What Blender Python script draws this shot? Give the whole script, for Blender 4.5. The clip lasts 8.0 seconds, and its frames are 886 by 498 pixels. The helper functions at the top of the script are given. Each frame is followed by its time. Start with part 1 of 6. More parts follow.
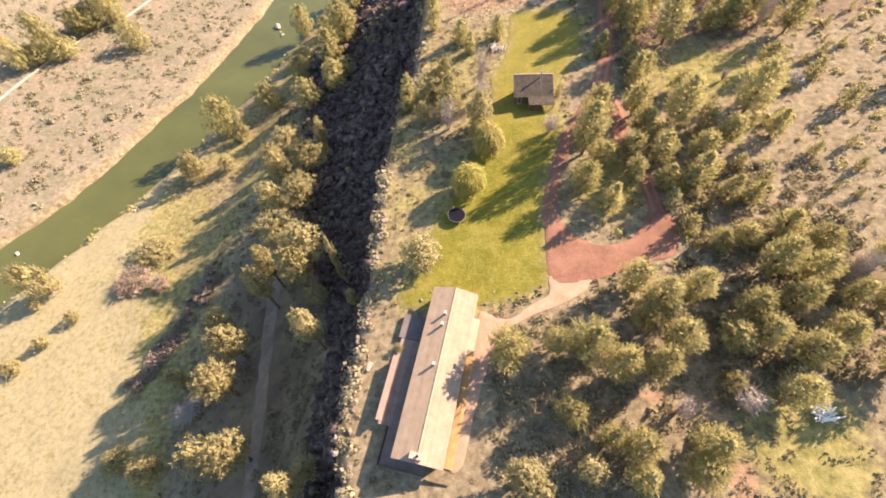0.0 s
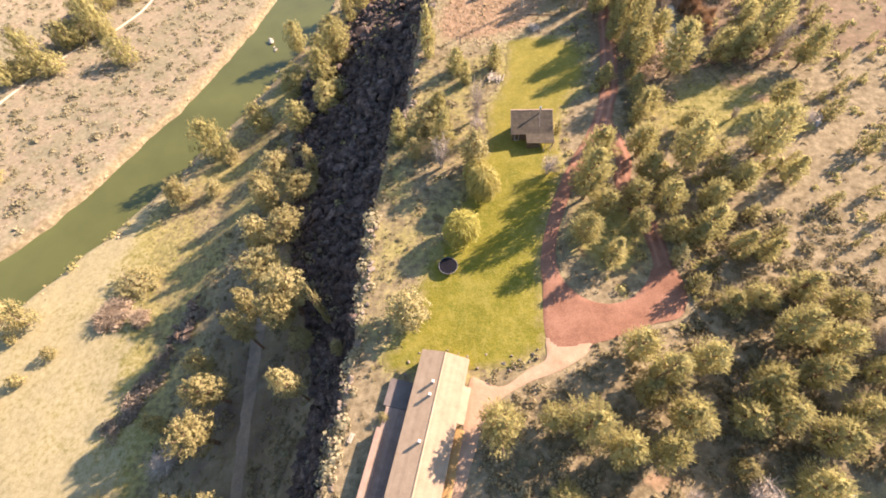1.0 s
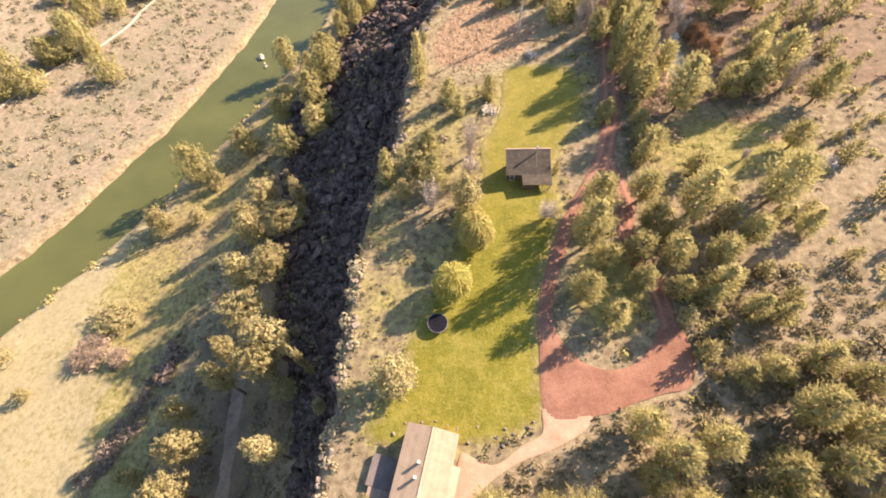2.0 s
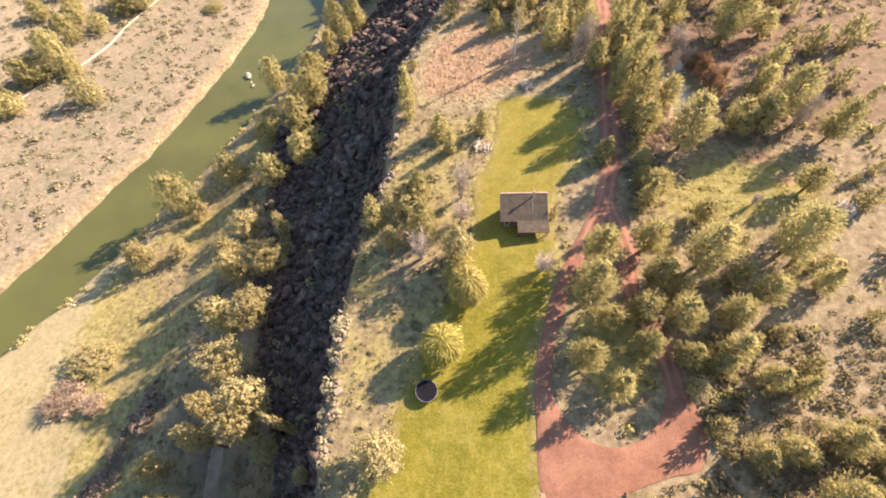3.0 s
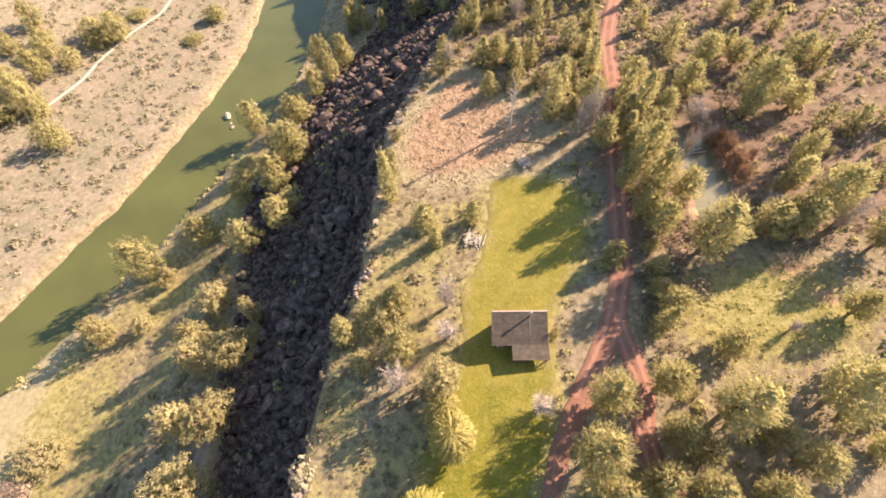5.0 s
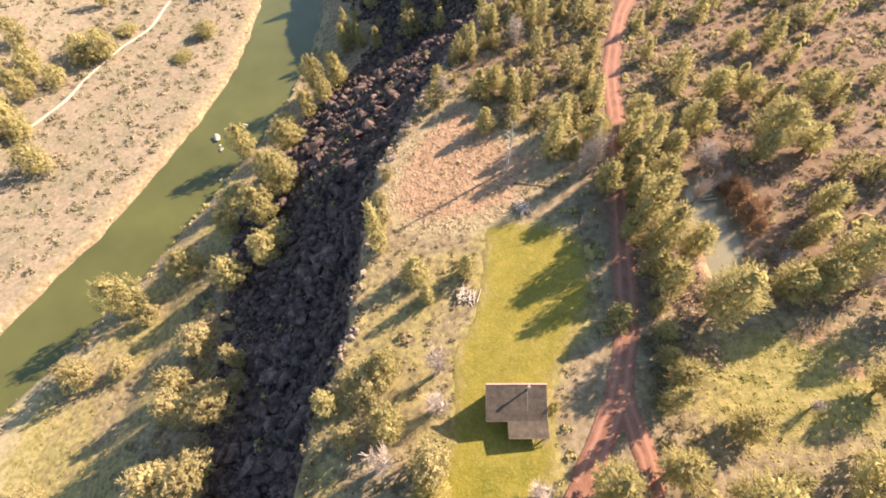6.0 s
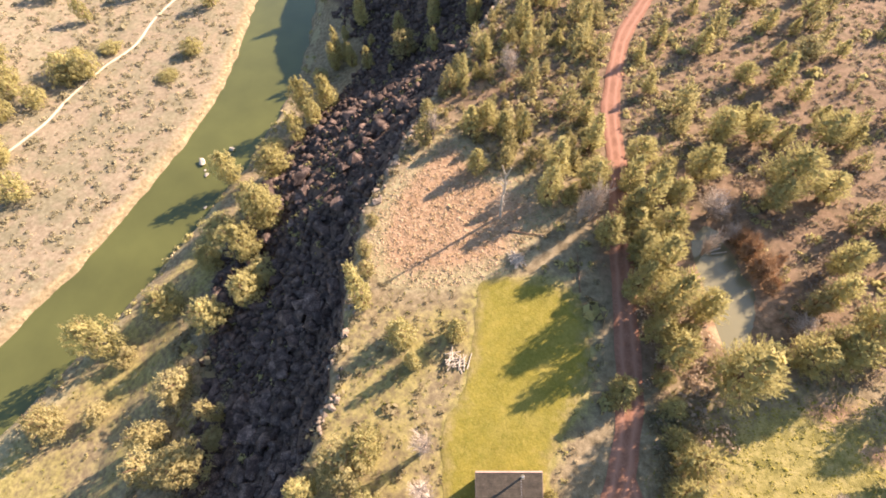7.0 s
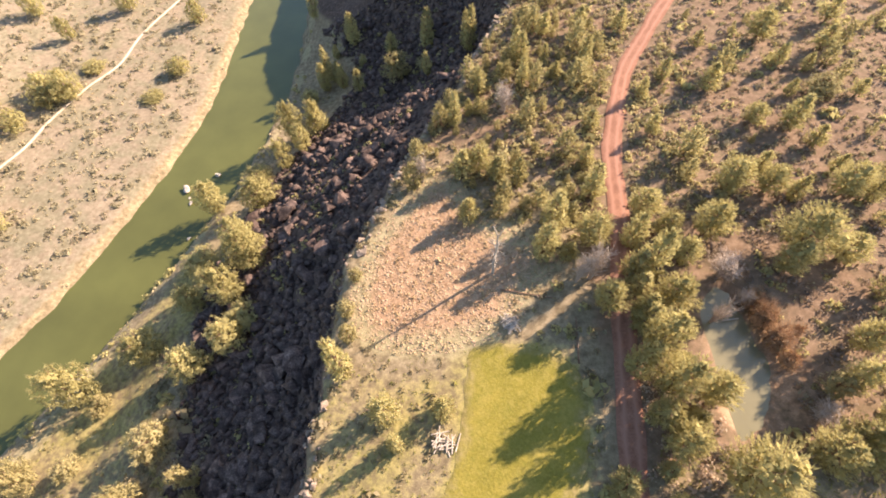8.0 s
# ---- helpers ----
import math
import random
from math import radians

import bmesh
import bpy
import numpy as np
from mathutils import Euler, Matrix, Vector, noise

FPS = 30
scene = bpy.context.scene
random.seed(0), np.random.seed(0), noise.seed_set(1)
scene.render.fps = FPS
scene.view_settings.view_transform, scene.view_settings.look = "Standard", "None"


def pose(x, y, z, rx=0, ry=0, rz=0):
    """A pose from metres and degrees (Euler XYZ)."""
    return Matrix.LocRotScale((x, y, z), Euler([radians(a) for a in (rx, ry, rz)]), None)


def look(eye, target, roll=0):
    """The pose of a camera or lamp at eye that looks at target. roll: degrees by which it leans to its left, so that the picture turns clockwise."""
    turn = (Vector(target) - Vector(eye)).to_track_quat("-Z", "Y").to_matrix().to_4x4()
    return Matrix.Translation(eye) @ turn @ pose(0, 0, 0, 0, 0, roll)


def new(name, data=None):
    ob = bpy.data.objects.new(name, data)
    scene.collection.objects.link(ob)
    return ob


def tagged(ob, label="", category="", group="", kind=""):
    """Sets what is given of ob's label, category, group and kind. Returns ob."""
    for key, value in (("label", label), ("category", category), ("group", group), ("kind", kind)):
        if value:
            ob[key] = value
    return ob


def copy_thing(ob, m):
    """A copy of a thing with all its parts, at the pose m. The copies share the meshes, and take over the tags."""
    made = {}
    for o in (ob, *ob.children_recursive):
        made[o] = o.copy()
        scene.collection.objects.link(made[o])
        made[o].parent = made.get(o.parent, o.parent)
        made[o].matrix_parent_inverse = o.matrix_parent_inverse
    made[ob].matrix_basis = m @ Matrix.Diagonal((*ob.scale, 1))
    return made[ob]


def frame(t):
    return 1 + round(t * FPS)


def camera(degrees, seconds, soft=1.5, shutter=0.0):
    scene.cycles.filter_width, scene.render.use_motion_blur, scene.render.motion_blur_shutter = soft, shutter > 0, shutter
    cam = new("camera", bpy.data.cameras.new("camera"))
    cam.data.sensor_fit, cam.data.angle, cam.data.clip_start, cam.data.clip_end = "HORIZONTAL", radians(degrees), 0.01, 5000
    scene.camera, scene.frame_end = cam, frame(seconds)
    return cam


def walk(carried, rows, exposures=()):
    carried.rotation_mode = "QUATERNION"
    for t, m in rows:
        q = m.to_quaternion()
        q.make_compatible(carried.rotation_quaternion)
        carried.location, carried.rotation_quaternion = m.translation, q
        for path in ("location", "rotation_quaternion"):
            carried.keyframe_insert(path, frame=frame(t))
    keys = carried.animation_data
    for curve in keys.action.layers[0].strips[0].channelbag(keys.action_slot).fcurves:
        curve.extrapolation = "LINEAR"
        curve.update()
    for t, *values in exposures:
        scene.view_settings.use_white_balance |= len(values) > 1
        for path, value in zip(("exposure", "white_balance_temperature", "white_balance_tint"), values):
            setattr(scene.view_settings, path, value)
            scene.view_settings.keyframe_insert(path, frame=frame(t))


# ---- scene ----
# ---- camera ----
cam = camera(89.0, 8.0, soft=1.85)
METRES, EYE, TILT, LEAN, TURN = 86.08, 69.45, -59.65, 1.58, 0.06
ROWS = [
    (0.0, 0.0, 0.0, 0.0, 0.0, -0.0, -0.0),
    (0.5, 0.0105, 0.0319, 0.0539, 0.08, -0.0, -0.21),
    (1.0, 0.021, 0.0641, 0.1084, 0.11, -0.01, -0.37),
    (1.5, 0.0311, 0.0968, 0.1626, 0.12, -0.04, -0.45),
    (3.0, 0.0574, 0.197, 0.3225, -0.13, 0.02, 0.02),
    (3.5, 0.064, 0.2305, 0.3789, -0.31, 0.02, 0.26),
    (4.0, 0.0724, 0.2654, 0.4348, -0.32, 0.06, 0.25),
    (4.5, 0.0824, 0.3019, 0.4914, -0.13, 0.08, 0.02),
    (6.0, 0.1078, 0.4, 0.6566, 0.03, 0.06, -0.19),
    (6.5, 0.1177, 0.4326, 0.7112, -0.03, 0.08, -0.1),
    (7.0, 0.1287, 0.4658, 0.766, -0.07, 0.12, -0.03),
    (7.5, 0.1398, 0.4995, 0.8229, -0.07, 0.14, 0.02),
    (8.0, 0.152, 0.5345, 0.8819, -0.05, 0.13, 0.05),
]
walk(cam, [(t, pose(0.4, -9.95, EYE, TILT, LEAN, TURN) @ pose(METRES * x, METRES * y, METRES * z, 90 + pitch, roll, yaw)) for t, x, y, z, yaw, pitch, roll in ROWS])

# ---- light: clear sky, low spring sun ----
SUN_DIR = Vector((0.85, 0.525, 0.0)).normalized()
SUN_ELEV = radians(30.3)
world = bpy.data.worlds.new("sky")
scene.world = world
world.use_nodes = True
sky = world.node_tree.nodes.new("ShaderNodeTexSky")
sky.sky_type = "NISHITA"
sky.sun_disc = False
sky.sun_elevation = SUN_ELEV
sky.sun_rotation = math.atan2(SUN_DIR.x, SUN_DIR.y)
background = world.node_tree.nodes["Background"]
background.inputs["Strength"].default_value = 0.08
world.node_tree.links.new(sky.outputs["Color"], background.inputs["Color"])
sun = new("sun", bpy.data.lights.new("sun", "SUN"))
sun.data.energy = 5.0
sun.data.angle = radians(0.6)
sun.data.color = (1.0, 0.757, 0.588)
toward = Vector((SUN_DIR.x * math.cos(SUN_ELEV), SUN_DIR.y * math.cos(SUN_ELEV), math.sin(SUN_ELEV)))
sun.matrix_world = look(toward * 400, (0, 0, 0))
scene.view_settings.exposure = 1.88


# ---- materials ----
def material(name, rough=0.9, metal=0.0, spec=0.3):
    m = bpy.data.materials.new(name)
    m.use_nodes = True
    b = m.node_tree.nodes["Principled BSDF"]
    b.inputs["Roughness"].default_value = rough
    b.inputs["Metallic"].default_value = metal
    b.inputs["Specular IOR Level"].default_value = spec
    return m, m.node_tree.nodes, m.node_tree.links, b


def noise_node(nodes, links, scale, detail=4.0, rough=0.6, coords=None):
    n = nodes.new("ShaderNodeTexNoise")
    n.inputs["Scale"].default_value = scale
    n.inputs["Detail"].default_value = detail
    n.inputs["Roughness"].default_value = rough
    if coords is not None:
        links.new(coords, n.inputs["Vector"])
    return n


def position(nodes):
    return nodes.new("ShaderNodeNewGeometry").outputs["Position"]


def ramp(nodes, links, source, stops):
    r = nodes.new("ShaderNodeValToRGB")
    while len(r.color_ramp.elements) < len(stops):
        r.color_ramp.elements.new(0.5)
    for e, (at, c) in zip(r.color_ramp.elements, stops):
        e.position, e.color = at, (*c, 1.0)
    links.new(source, r.inputs["Fac"])
    return r.outputs["Color"]


def mixed(nodes, links, fac, a, b, kind="MIX"):
    n = nodes.new("ShaderNodeMix")
    n.data_type, n.blend_type = "RGBA", kind
    for value, socket in ((fac, n.inputs["Factor"]), (a, n.inputs["A"]), (b, n.inputs["B"])):
        if isinstance(value, bpy.types.NodeSocket):
            links.new(value, socket)
        elif isinstance(value, tuple):
            socket.default_value = (*value, 1.0)
        else:
            socket.default_value = value
    return n.outputs["Result"]


def math_node(nodes, links, op, a, b=0.0, clamp=False):
    n = nodes.new("ShaderNodeMath")
    n.operation, n.use_clamp = op, clamp
    for value, socket in ((a, n.inputs[0]), (b, n.inputs[1])):
        if isinstance(value, bpy.types.NodeSocket):
            links.new(value, socket)
        else:
            socket.default_value = value
    return n.outputs[0]


def bumped(nodes, links, b, source, strength, distance):
    n = nodes.new("ShaderNodeBump")
    n.inputs["Strength"].default_value = strength
    n.inputs["Distance"].default_value = distance
    links.new(source, n.inputs["Height"])
    links.new(n.outputs["Normal"], b.inputs["Normal"])


def mottled(name, dark, mid, light, scale=0.6, fine=6.0, rough=0.95, bump=0.5, depth=0.05, spec=0.2, random_amount=0.0):
    """A plain surface with grain at two scales."""
    m, nodes, links, b = material(name, rough, 0.0, spec)
    at = position(nodes)
    big, small = noise_node(nodes, links, scale, 5.0, 0.6, at), noise_node(nodes, links, fine, 3.0, 0.6, at)
    both = math_node(nodes, links, "ADD", math_node(nodes, links, "MULTIPLY", big.outputs["Fac"], 0.55), math_node(nodes, links, "MULTIPLY", small.outputs["Fac"], 0.45))
    colour = ramp(nodes, links, both, [(0.32, dark), (0.5, mid), (0.68, light)])
    if random_amount:
        info = nodes.new("ShaderNodeObjectInfo").outputs["Random"]
        gain = math_node(nodes, links, "MULTIPLY_ADD", info, random_amount)
        gain.node.inputs[2].default_value = 1.0 - random_amount / 2
        grey = nodes.new("ShaderNodeCombineColor")
        for k in range(3):
            links.new(gain, grey.inputs[k])
        colour = mixed(nodes, links, 1.0, colour, grey.outputs["Color"], "MULTIPLY")
    links.new(colour, b.inputs["Base Color"])
    if bump:
        bumped(nodes, links, b, small.outputs["Fac"], bump, depth)
    return m


def island_tinted(name, dark, mid, light, rough=0.9, scale=0.7, translucent=0.0):
    """Foliage and scattered clumps: each clump has its own tone, drifting with place."""
    m, nodes, links, b = material(name, rough, 0.0, 0.15)
    geo = nodes.new("ShaderNodeNewGeometry")
    drift = noise_node(nodes, links, scale, 2.0, 0.5, geo.outputs["Position"])
    both = math_node(nodes, links, "ADD", math_node(nodes, links, "MULTIPLY", geo.outputs["Random Per Island"], 0.12), math_node(nodes, links, "MULTIPLY", drift.outputs["Fac"], 0.88))
    info = nodes.new("ShaderNodeObjectInfo").outputs["Random"]
    both = math_node(nodes, links, "ADD", both, math_node(nodes, links, "MULTIPLY", math_node(nodes, links, "SUBTRACT", info, 0.5), 0.3))
    colour = ramp(nodes, links, both, [(0.2, dark), (0.5, mid), (0.8, light)])
    links.new(colour, b.inputs["Base Color"])
    if translucent:
        t = nodes.new("ShaderNodeBsdfTranslucent")
        links.new(colour, t.inputs["Color"])
        mix = nodes.new("ShaderNodeMixShader")
        mix.inputs["Fac"].default_value = translucent
        links.new(b.outputs["BSDF"], mix.inputs[1])
        links.new(t.outputs["BSDF"], mix.inputs[2])
        links.new(mix.outputs["Shader"], nodes["Material Output"].inputs["Surface"])
    return m


def ground_material():
    """Dry sage soil, with grass, pale straw and broken basalt where the sheet says so."""
    m, nodes, links, b = material("ground_soil", 0.97, 0.0, 0.15)
    at = position(nodes)
    n1, n2 = noise_node(nodes, links, 0.09, 6.0, 0.65, at), noise_node(nodes, links, 0.8, 5.0, 0.65, at)
    n3 = noise_node(nodes, links, 5.0, 3.0, 0.6, at)
    soil = ramp(nodes, links, n2.outputs["Fac"], [(0.28, (0.118, 0.093, 0.056)), (0.45, (0.203, 0.162, 0.099)), (0.58, (0.276, 0.223, 0.141)), (0.75, (0.36, 0.296, 0.195))])
    grass = ramp(nodes, links, n2.outputs["Fac"], [(0.3, (0.14, 0.128, 0.04)), (0.5, (0.255, 0.224, 0.08)), (0.72, (0.375, 0.317, 0.14))])
    straw = ramp(nodes, links, n2.outputs["Fac"], [(0.3, (0.248, 0.213, 0.118)), (0.5, (0.302, 0.262, 0.151)), (0.7, (0.362, 0.317, 0.191))])
    rock = ramp(nodes, links, n2.outputs["Fac"], [(0.3, (0.04, 0.029, 0.024)), (0.5, (0.10, 0.072, 0.058)), (0.72, (0.18, 0.13, 0.105))])
    def mask(name):
        a = nodes.new("ShaderNodeAttribute")
        a.attribute_name = name
        edge = math_node(nodes, links, "SUBTRACT", math_node(nodes, links, "ADD", n1.outputs["Fac"], n2.outputs["Fac"]), 1.0)
        v = math_node(nodes, links, "ADD", a.outputs["Fac"], math_node(nodes, links, "MULTIPLY", edge, 0.9))
        s = nodes.new("ShaderNodeMapRange")
        s.interpolation_type = "SMOOTHSTEP"
        s.inputs["From Min"].default_value, s.inputs["From Max"].default_value = 0.3, 0.7
        links.new(v, s.inputs["Value"])
        return s.outputs["Result"]
    colour = mixed(nodes, links, mask("grass"), soil, grass)
    colour = mixed(nodes, links, mask("straw"), colour, straw)
    grey = ramp(nodes, links, n2.outputs["Fac"], [(0.3, (0.142, 0.127, 0.082)), (0.5, (0.20, 0.178, 0.118)), (0.7, (0.27, 0.24, 0.163))])
    beige = ramp(nodes, links, n2.outputs["Fac"], [(0.3, (0.178, 0.142, 0.098)), (0.5, (0.245, 0.2, 0.141)), (0.7, (0.318, 0.264, 0.19))])
    drift = ramp(nodes, links, noise_node(nodes, links, 0.14, 6.0, 0.7, at).outputs["Fac"], [(0.44, (0, 0, 0)), (0.56, (1, 1, 1))])
    colour = mixed(nodes, links, mask("greyish"), colour, mixed(nodes, links, drift, grey, beige))
    umber = ramp(nodes, links, n2.outputs["Fac"], [(0.3, (0.115, 0.075, 0.048)), (0.5, (0.187, 0.128, 0.084)), (0.7, (0.27, 0.194, 0.132))])
    colour = mixed(nodes, links, mask("umber"), colour, umber)
    pink = ramp(nodes, links, n2.outputs["Fac"], [(0.3, (0.19, 0.118, 0.07)), (0.5, (0.31, 0.205, 0.127)), (0.7, (0.42, 0.29, 0.187))])
    colour = mixed(nodes, links, mask("pinkish"), colour, pink)
    colour = mixed(nodes, links, mask("rock"), colour, rock)
    fine = ramp(nodes, links, n3.outputs["Fac"], [(0.3, (0.8, 0.8, 0.8)), (0.7, (1.14, 1.14, 1.14))])
    colour = mixed(nodes, links, 1.0, colour, fine, "MULTIPLY")
    links.new(colour, b.inputs["Base Color"])
    bumped(nodes, links, b, n3.outputs["Fac"], 0.5, 0.12)
    return m


def water_material(name, deep, rough=0.08):
    m, nodes, links, b = material(name, rough, 0.0, 0.5)
    at = position(nodes)
    n = noise_node(nodes, links, 0.05, 4.0, 0.6, at)
    links.new(ramp(nodes, links, n.outputs["Fac"], [(0.3, deep), (0.7, tuple(c * 1.35 for c in deep))]), b.inputs["Base Color"])
    ripple = noise_node(nodes, links, 1.2, 3.0, 0.6, at)
    bumped(nodes, links, b, ripple.outputs["Fac"], 0.25, 0.05)
    return m


GROUND = ground_material()
RIVER = water_material("river_water", (0.073, 0.078, 0.023))
POND = water_material("pond_water", (0.145, 0.133, 0.078), 0.15)
LAWN = mottled("lawn_grass", (0.09, 0.093, 0.011), (0.162, 0.150, 0.018), (0.265, 0.222, 0.04), 0.25, 3.0, bump=0.9, depth=0.09)
def patchy(source, dry, green):
    """Drifts of drier and of lusher growth over a mown surface."""
    nodes, links = source.node_tree.nodes, source.node_tree.links
    b = nodes["Principled BSDF"]
    colour = b.inputs["Base Color"].links[0].from_socket
    at = position(nodes)
    for tint, size, lo, hi in ((dry, 0.16, 0.5, 0.64), (green, 0.3, 0.52, 0.66), (dry, 0.9, 0.52, 0.64), (green, 1.6, 0.52, 0.64), (dry, 3.5, 0.52, 0.62)):
        spot = ramp(nodes, links, noise_node(nodes, links, size, 5.0, 0.7, at).outputs["Fac"], [(lo, (0, 0, 0)), (hi, (0.55, 0.55, 0.55))])
        colour = mixed(nodes, links, spot, colour, tint)
    # the northern half is drier
    apart = nodes.new("ShaderNodeSeparateXYZ")
    links.new(at, apart.inputs[0])
    north = math_node(nodes, links, "ADD", math_node(nodes, links, "MULTIPLY", apart.outputs["Y"], 0.02), math_node(nodes, links, "MULTIPLY", noise_node(nodes, links, 0.12, 4.0, 0.6, at).outputs["Fac"], 0.6))
    colour = mixed(nodes, links, ramp(nodes, links, math_node(nodes, links, "SUBTRACT", north, 1.0), [(0.3, (0, 0, 0)), (0.75, (0.2, 0.2, 0.2))]), colour, (0.30, 0.228, 0.072))
    # the mown sward thins out towards its edges
    a = nodes.new("ShaderNodeAttribute")
    a.attribute_name = "inset"
    ragged = math_node(nodes, links, "SUBTRACT", noise_node(nodes, links, 0.45, 5.0, 0.65, at).outputs["Fac"], a.outputs["Fac"])
    thin = ramp(nodes, links, ragged, [(0.2, (0, 0, 0)), (0.55, (0.85, 0.85, 0.85))])
    rough_turf = ramp(nodes, links, noise_node(nodes, links, 1.3, 4.0, 0.65, at).outputs["Fac"], [(0.35, (0.15, 0.13, 0.045)), (0.65, (0.31, 0.25, 0.12))])
    links.new(mixed(nodes, links, thin, colour, rough_turf), b.inputs["Base Color"])


patchy(LAWN, (0.275, 0.236, 0.06), (0.11, 0.125, 0.016))
CINDER = mottled("red_cinder_gravel", (0.165, 0.08, 0.053), (0.25, 0.127, 0.085), (0.345, 0.19, 0.133), 0.35, 4.0, bump=0.4)
def rutted(name, source, rut):
    """A copy of a gravel surface with two paler wheel tracks along it."""
    m = source.copy()
    m.name = name
    nodes, links = m.node_tree.nodes, m.node_tree.links
    b = nodes["Principled BSDF"]
    plain = b.inputs["Base Color"].links[0].from_socket
    a = nodes.new("ShaderNodeAttribute")
    a.attribute_name = "across"
    wobble = noise_node(nodes, links, 0.5, 3.0, 0.6, position(nodes))
    f = math_node(nodes, links, "ADD", a.outputs["Fac"], math_node(nodes, links, "MULTIPLY", math_node(nodes, links, "SUBTRACT", wobble.outputs["Fac"], 0.5), 0.22))
    tracks = ramp(nodes, links, f, [(0.12, (0, 0, 0)), (0.28, (1, 1, 1)), (0.42, (0, 0, 0)), (0.58, (0, 0, 0)), (0.72, (1, 1, 1)), (0.88, (0, 0, 0))])
    links.new(mixed(nodes, links, tracks, plain, rut), b.inputs["Base Color"])
    return m


ROAD_CINDER = rutted("red_cinder_two_track", CINDER, (0.345, 0.19, 0.135))
PALE_GRAVEL = mottled("pale_gravel", (0.31, 0.20, 0.132), (0.40, 0.268, 0.182), (0.49, 0.345, 0.245), 0.5, 5.0, bump=0.3)
TRACK = mottled("pale_dirt_track", (0.45, 0.37, 0.265), (0.54, 0.45, 0.335), (0.63, 0.54, 0.42), 0.5, 4.0, bump=0.3)
WORN_DIRT = mottled("grey_brown_dirt", (0.17, 0.13, 0.10), (0.24, 0.185, 0.14), (0.32, 0.25, 0.19), 0.5, 4.0, bump=0.3)
BASALT = mottled("basalt_boulder", (0.026, 0.019, 0.018), (0.083, 0.060, 0.053), (0.26, 0.192, 0.16), 0.7, 4.0, bump=0.8, depth=0.08, random_amount=0.7)
PALE_STONE = mottled("pale_lichen_stone", (0.11, 0.088, 0.07), (0.205, 0.167, 0.134), (0.34, 0.287, 0.236), 0.9, 5.0, bump=0.7, depth=0.05, random_amount=0.4)
RED_STONE = mottled("reddish_rock", (0.085, 0.06, 0.048), (0.16, 0.114, 0.09), (0.25, 0.185, 0.147), 0.9, 5.0, bump=0.7, depth=0.05, random_amount=0.5)
BARK = mottled("bark", (0.10, 0.062, 0.042), (0.20, 0.128, 0.088), (0.32, 0.22, 0.155), 1.5, 9.0, bump=0.8)
GREY_WOOD = mottled("bleached_wood", (0.25, 0.21, 0.17), (0.42, 0.37, 0.31), (0.58, 0.52, 0.45), 1.5, 9.0, bump=0.5)


# ---- the lie of the land ----
RIM_Y = [-83.4, -20.8, -6.3, 0, 8.3, 15.6, 29.2, 37.5, 45.8, 54.2, 62.5, 75, 81.3, 90.7, 103.2, 116.7, 127.1, 139.6, 148, 161.5, 179.2, 195.9, 208.4, 220.9, 244.9, 265.7, 343.9]
RIM_X = [-24, -18, -16.5, -17.5, -17.2, -15.6, -14.7, -14.7, -15, -13.8, -12.9, -10.5, -8.3, -7.9, -7.0, -6.4, -2.2, 2.5, 6.5, 14.2, 21, 29, 31, 27, 10, -3, -14]
NEAR_Y = [-76.2, 7.2, 40.5, 59.3, 72.8, 87.4, 103.1, 113.5, 130.2, 148.9, 171.8, 197.9, 215.6, 238.5, 278.1, 351.1]
NEAR_X = [-210, -158, -131, -117, -107.5, -98, -90, -83.5, -75, -67, -57.5, -51, -48, -47.5, -49, -40]
FAR_Y = [-76.2, 7.2, 38.5, 61.4, 68.7, 79.1, 94.7, 118.7, 130.2, 153.1, 180.2, 204.1, 222.9, 246.9, 279.2, 351.1]
FAR_X = [-240, -190, -160, -141.6, -135, -127, -118, -107, -100.5, -92, -83, -77.5, -76, -76, -76, -68]
WATER_Z = -48.4


def smooth_step(v, a, b):
    k = np.clip((v - a) / (b - a), 0, 1)
    return k * k * (3 - 2 * k)


def wave(x, y, size, seed=0.0):
    """Smooth random-looking relief between -1 and 1 from a few crossed waves."""
    x, y = x / size + seed, y / size - seed * 1.7
    return (np.sin(x * 1.7 + 1.3 * np.sin(y * 1.1)) + np.sin(y * 1.9 + 1.7 * np.sin(x * 0.9 + 2.0)) + 0.6 * np.sin(2.9 * x - 2.3 * y + 1.0)) / 2.6


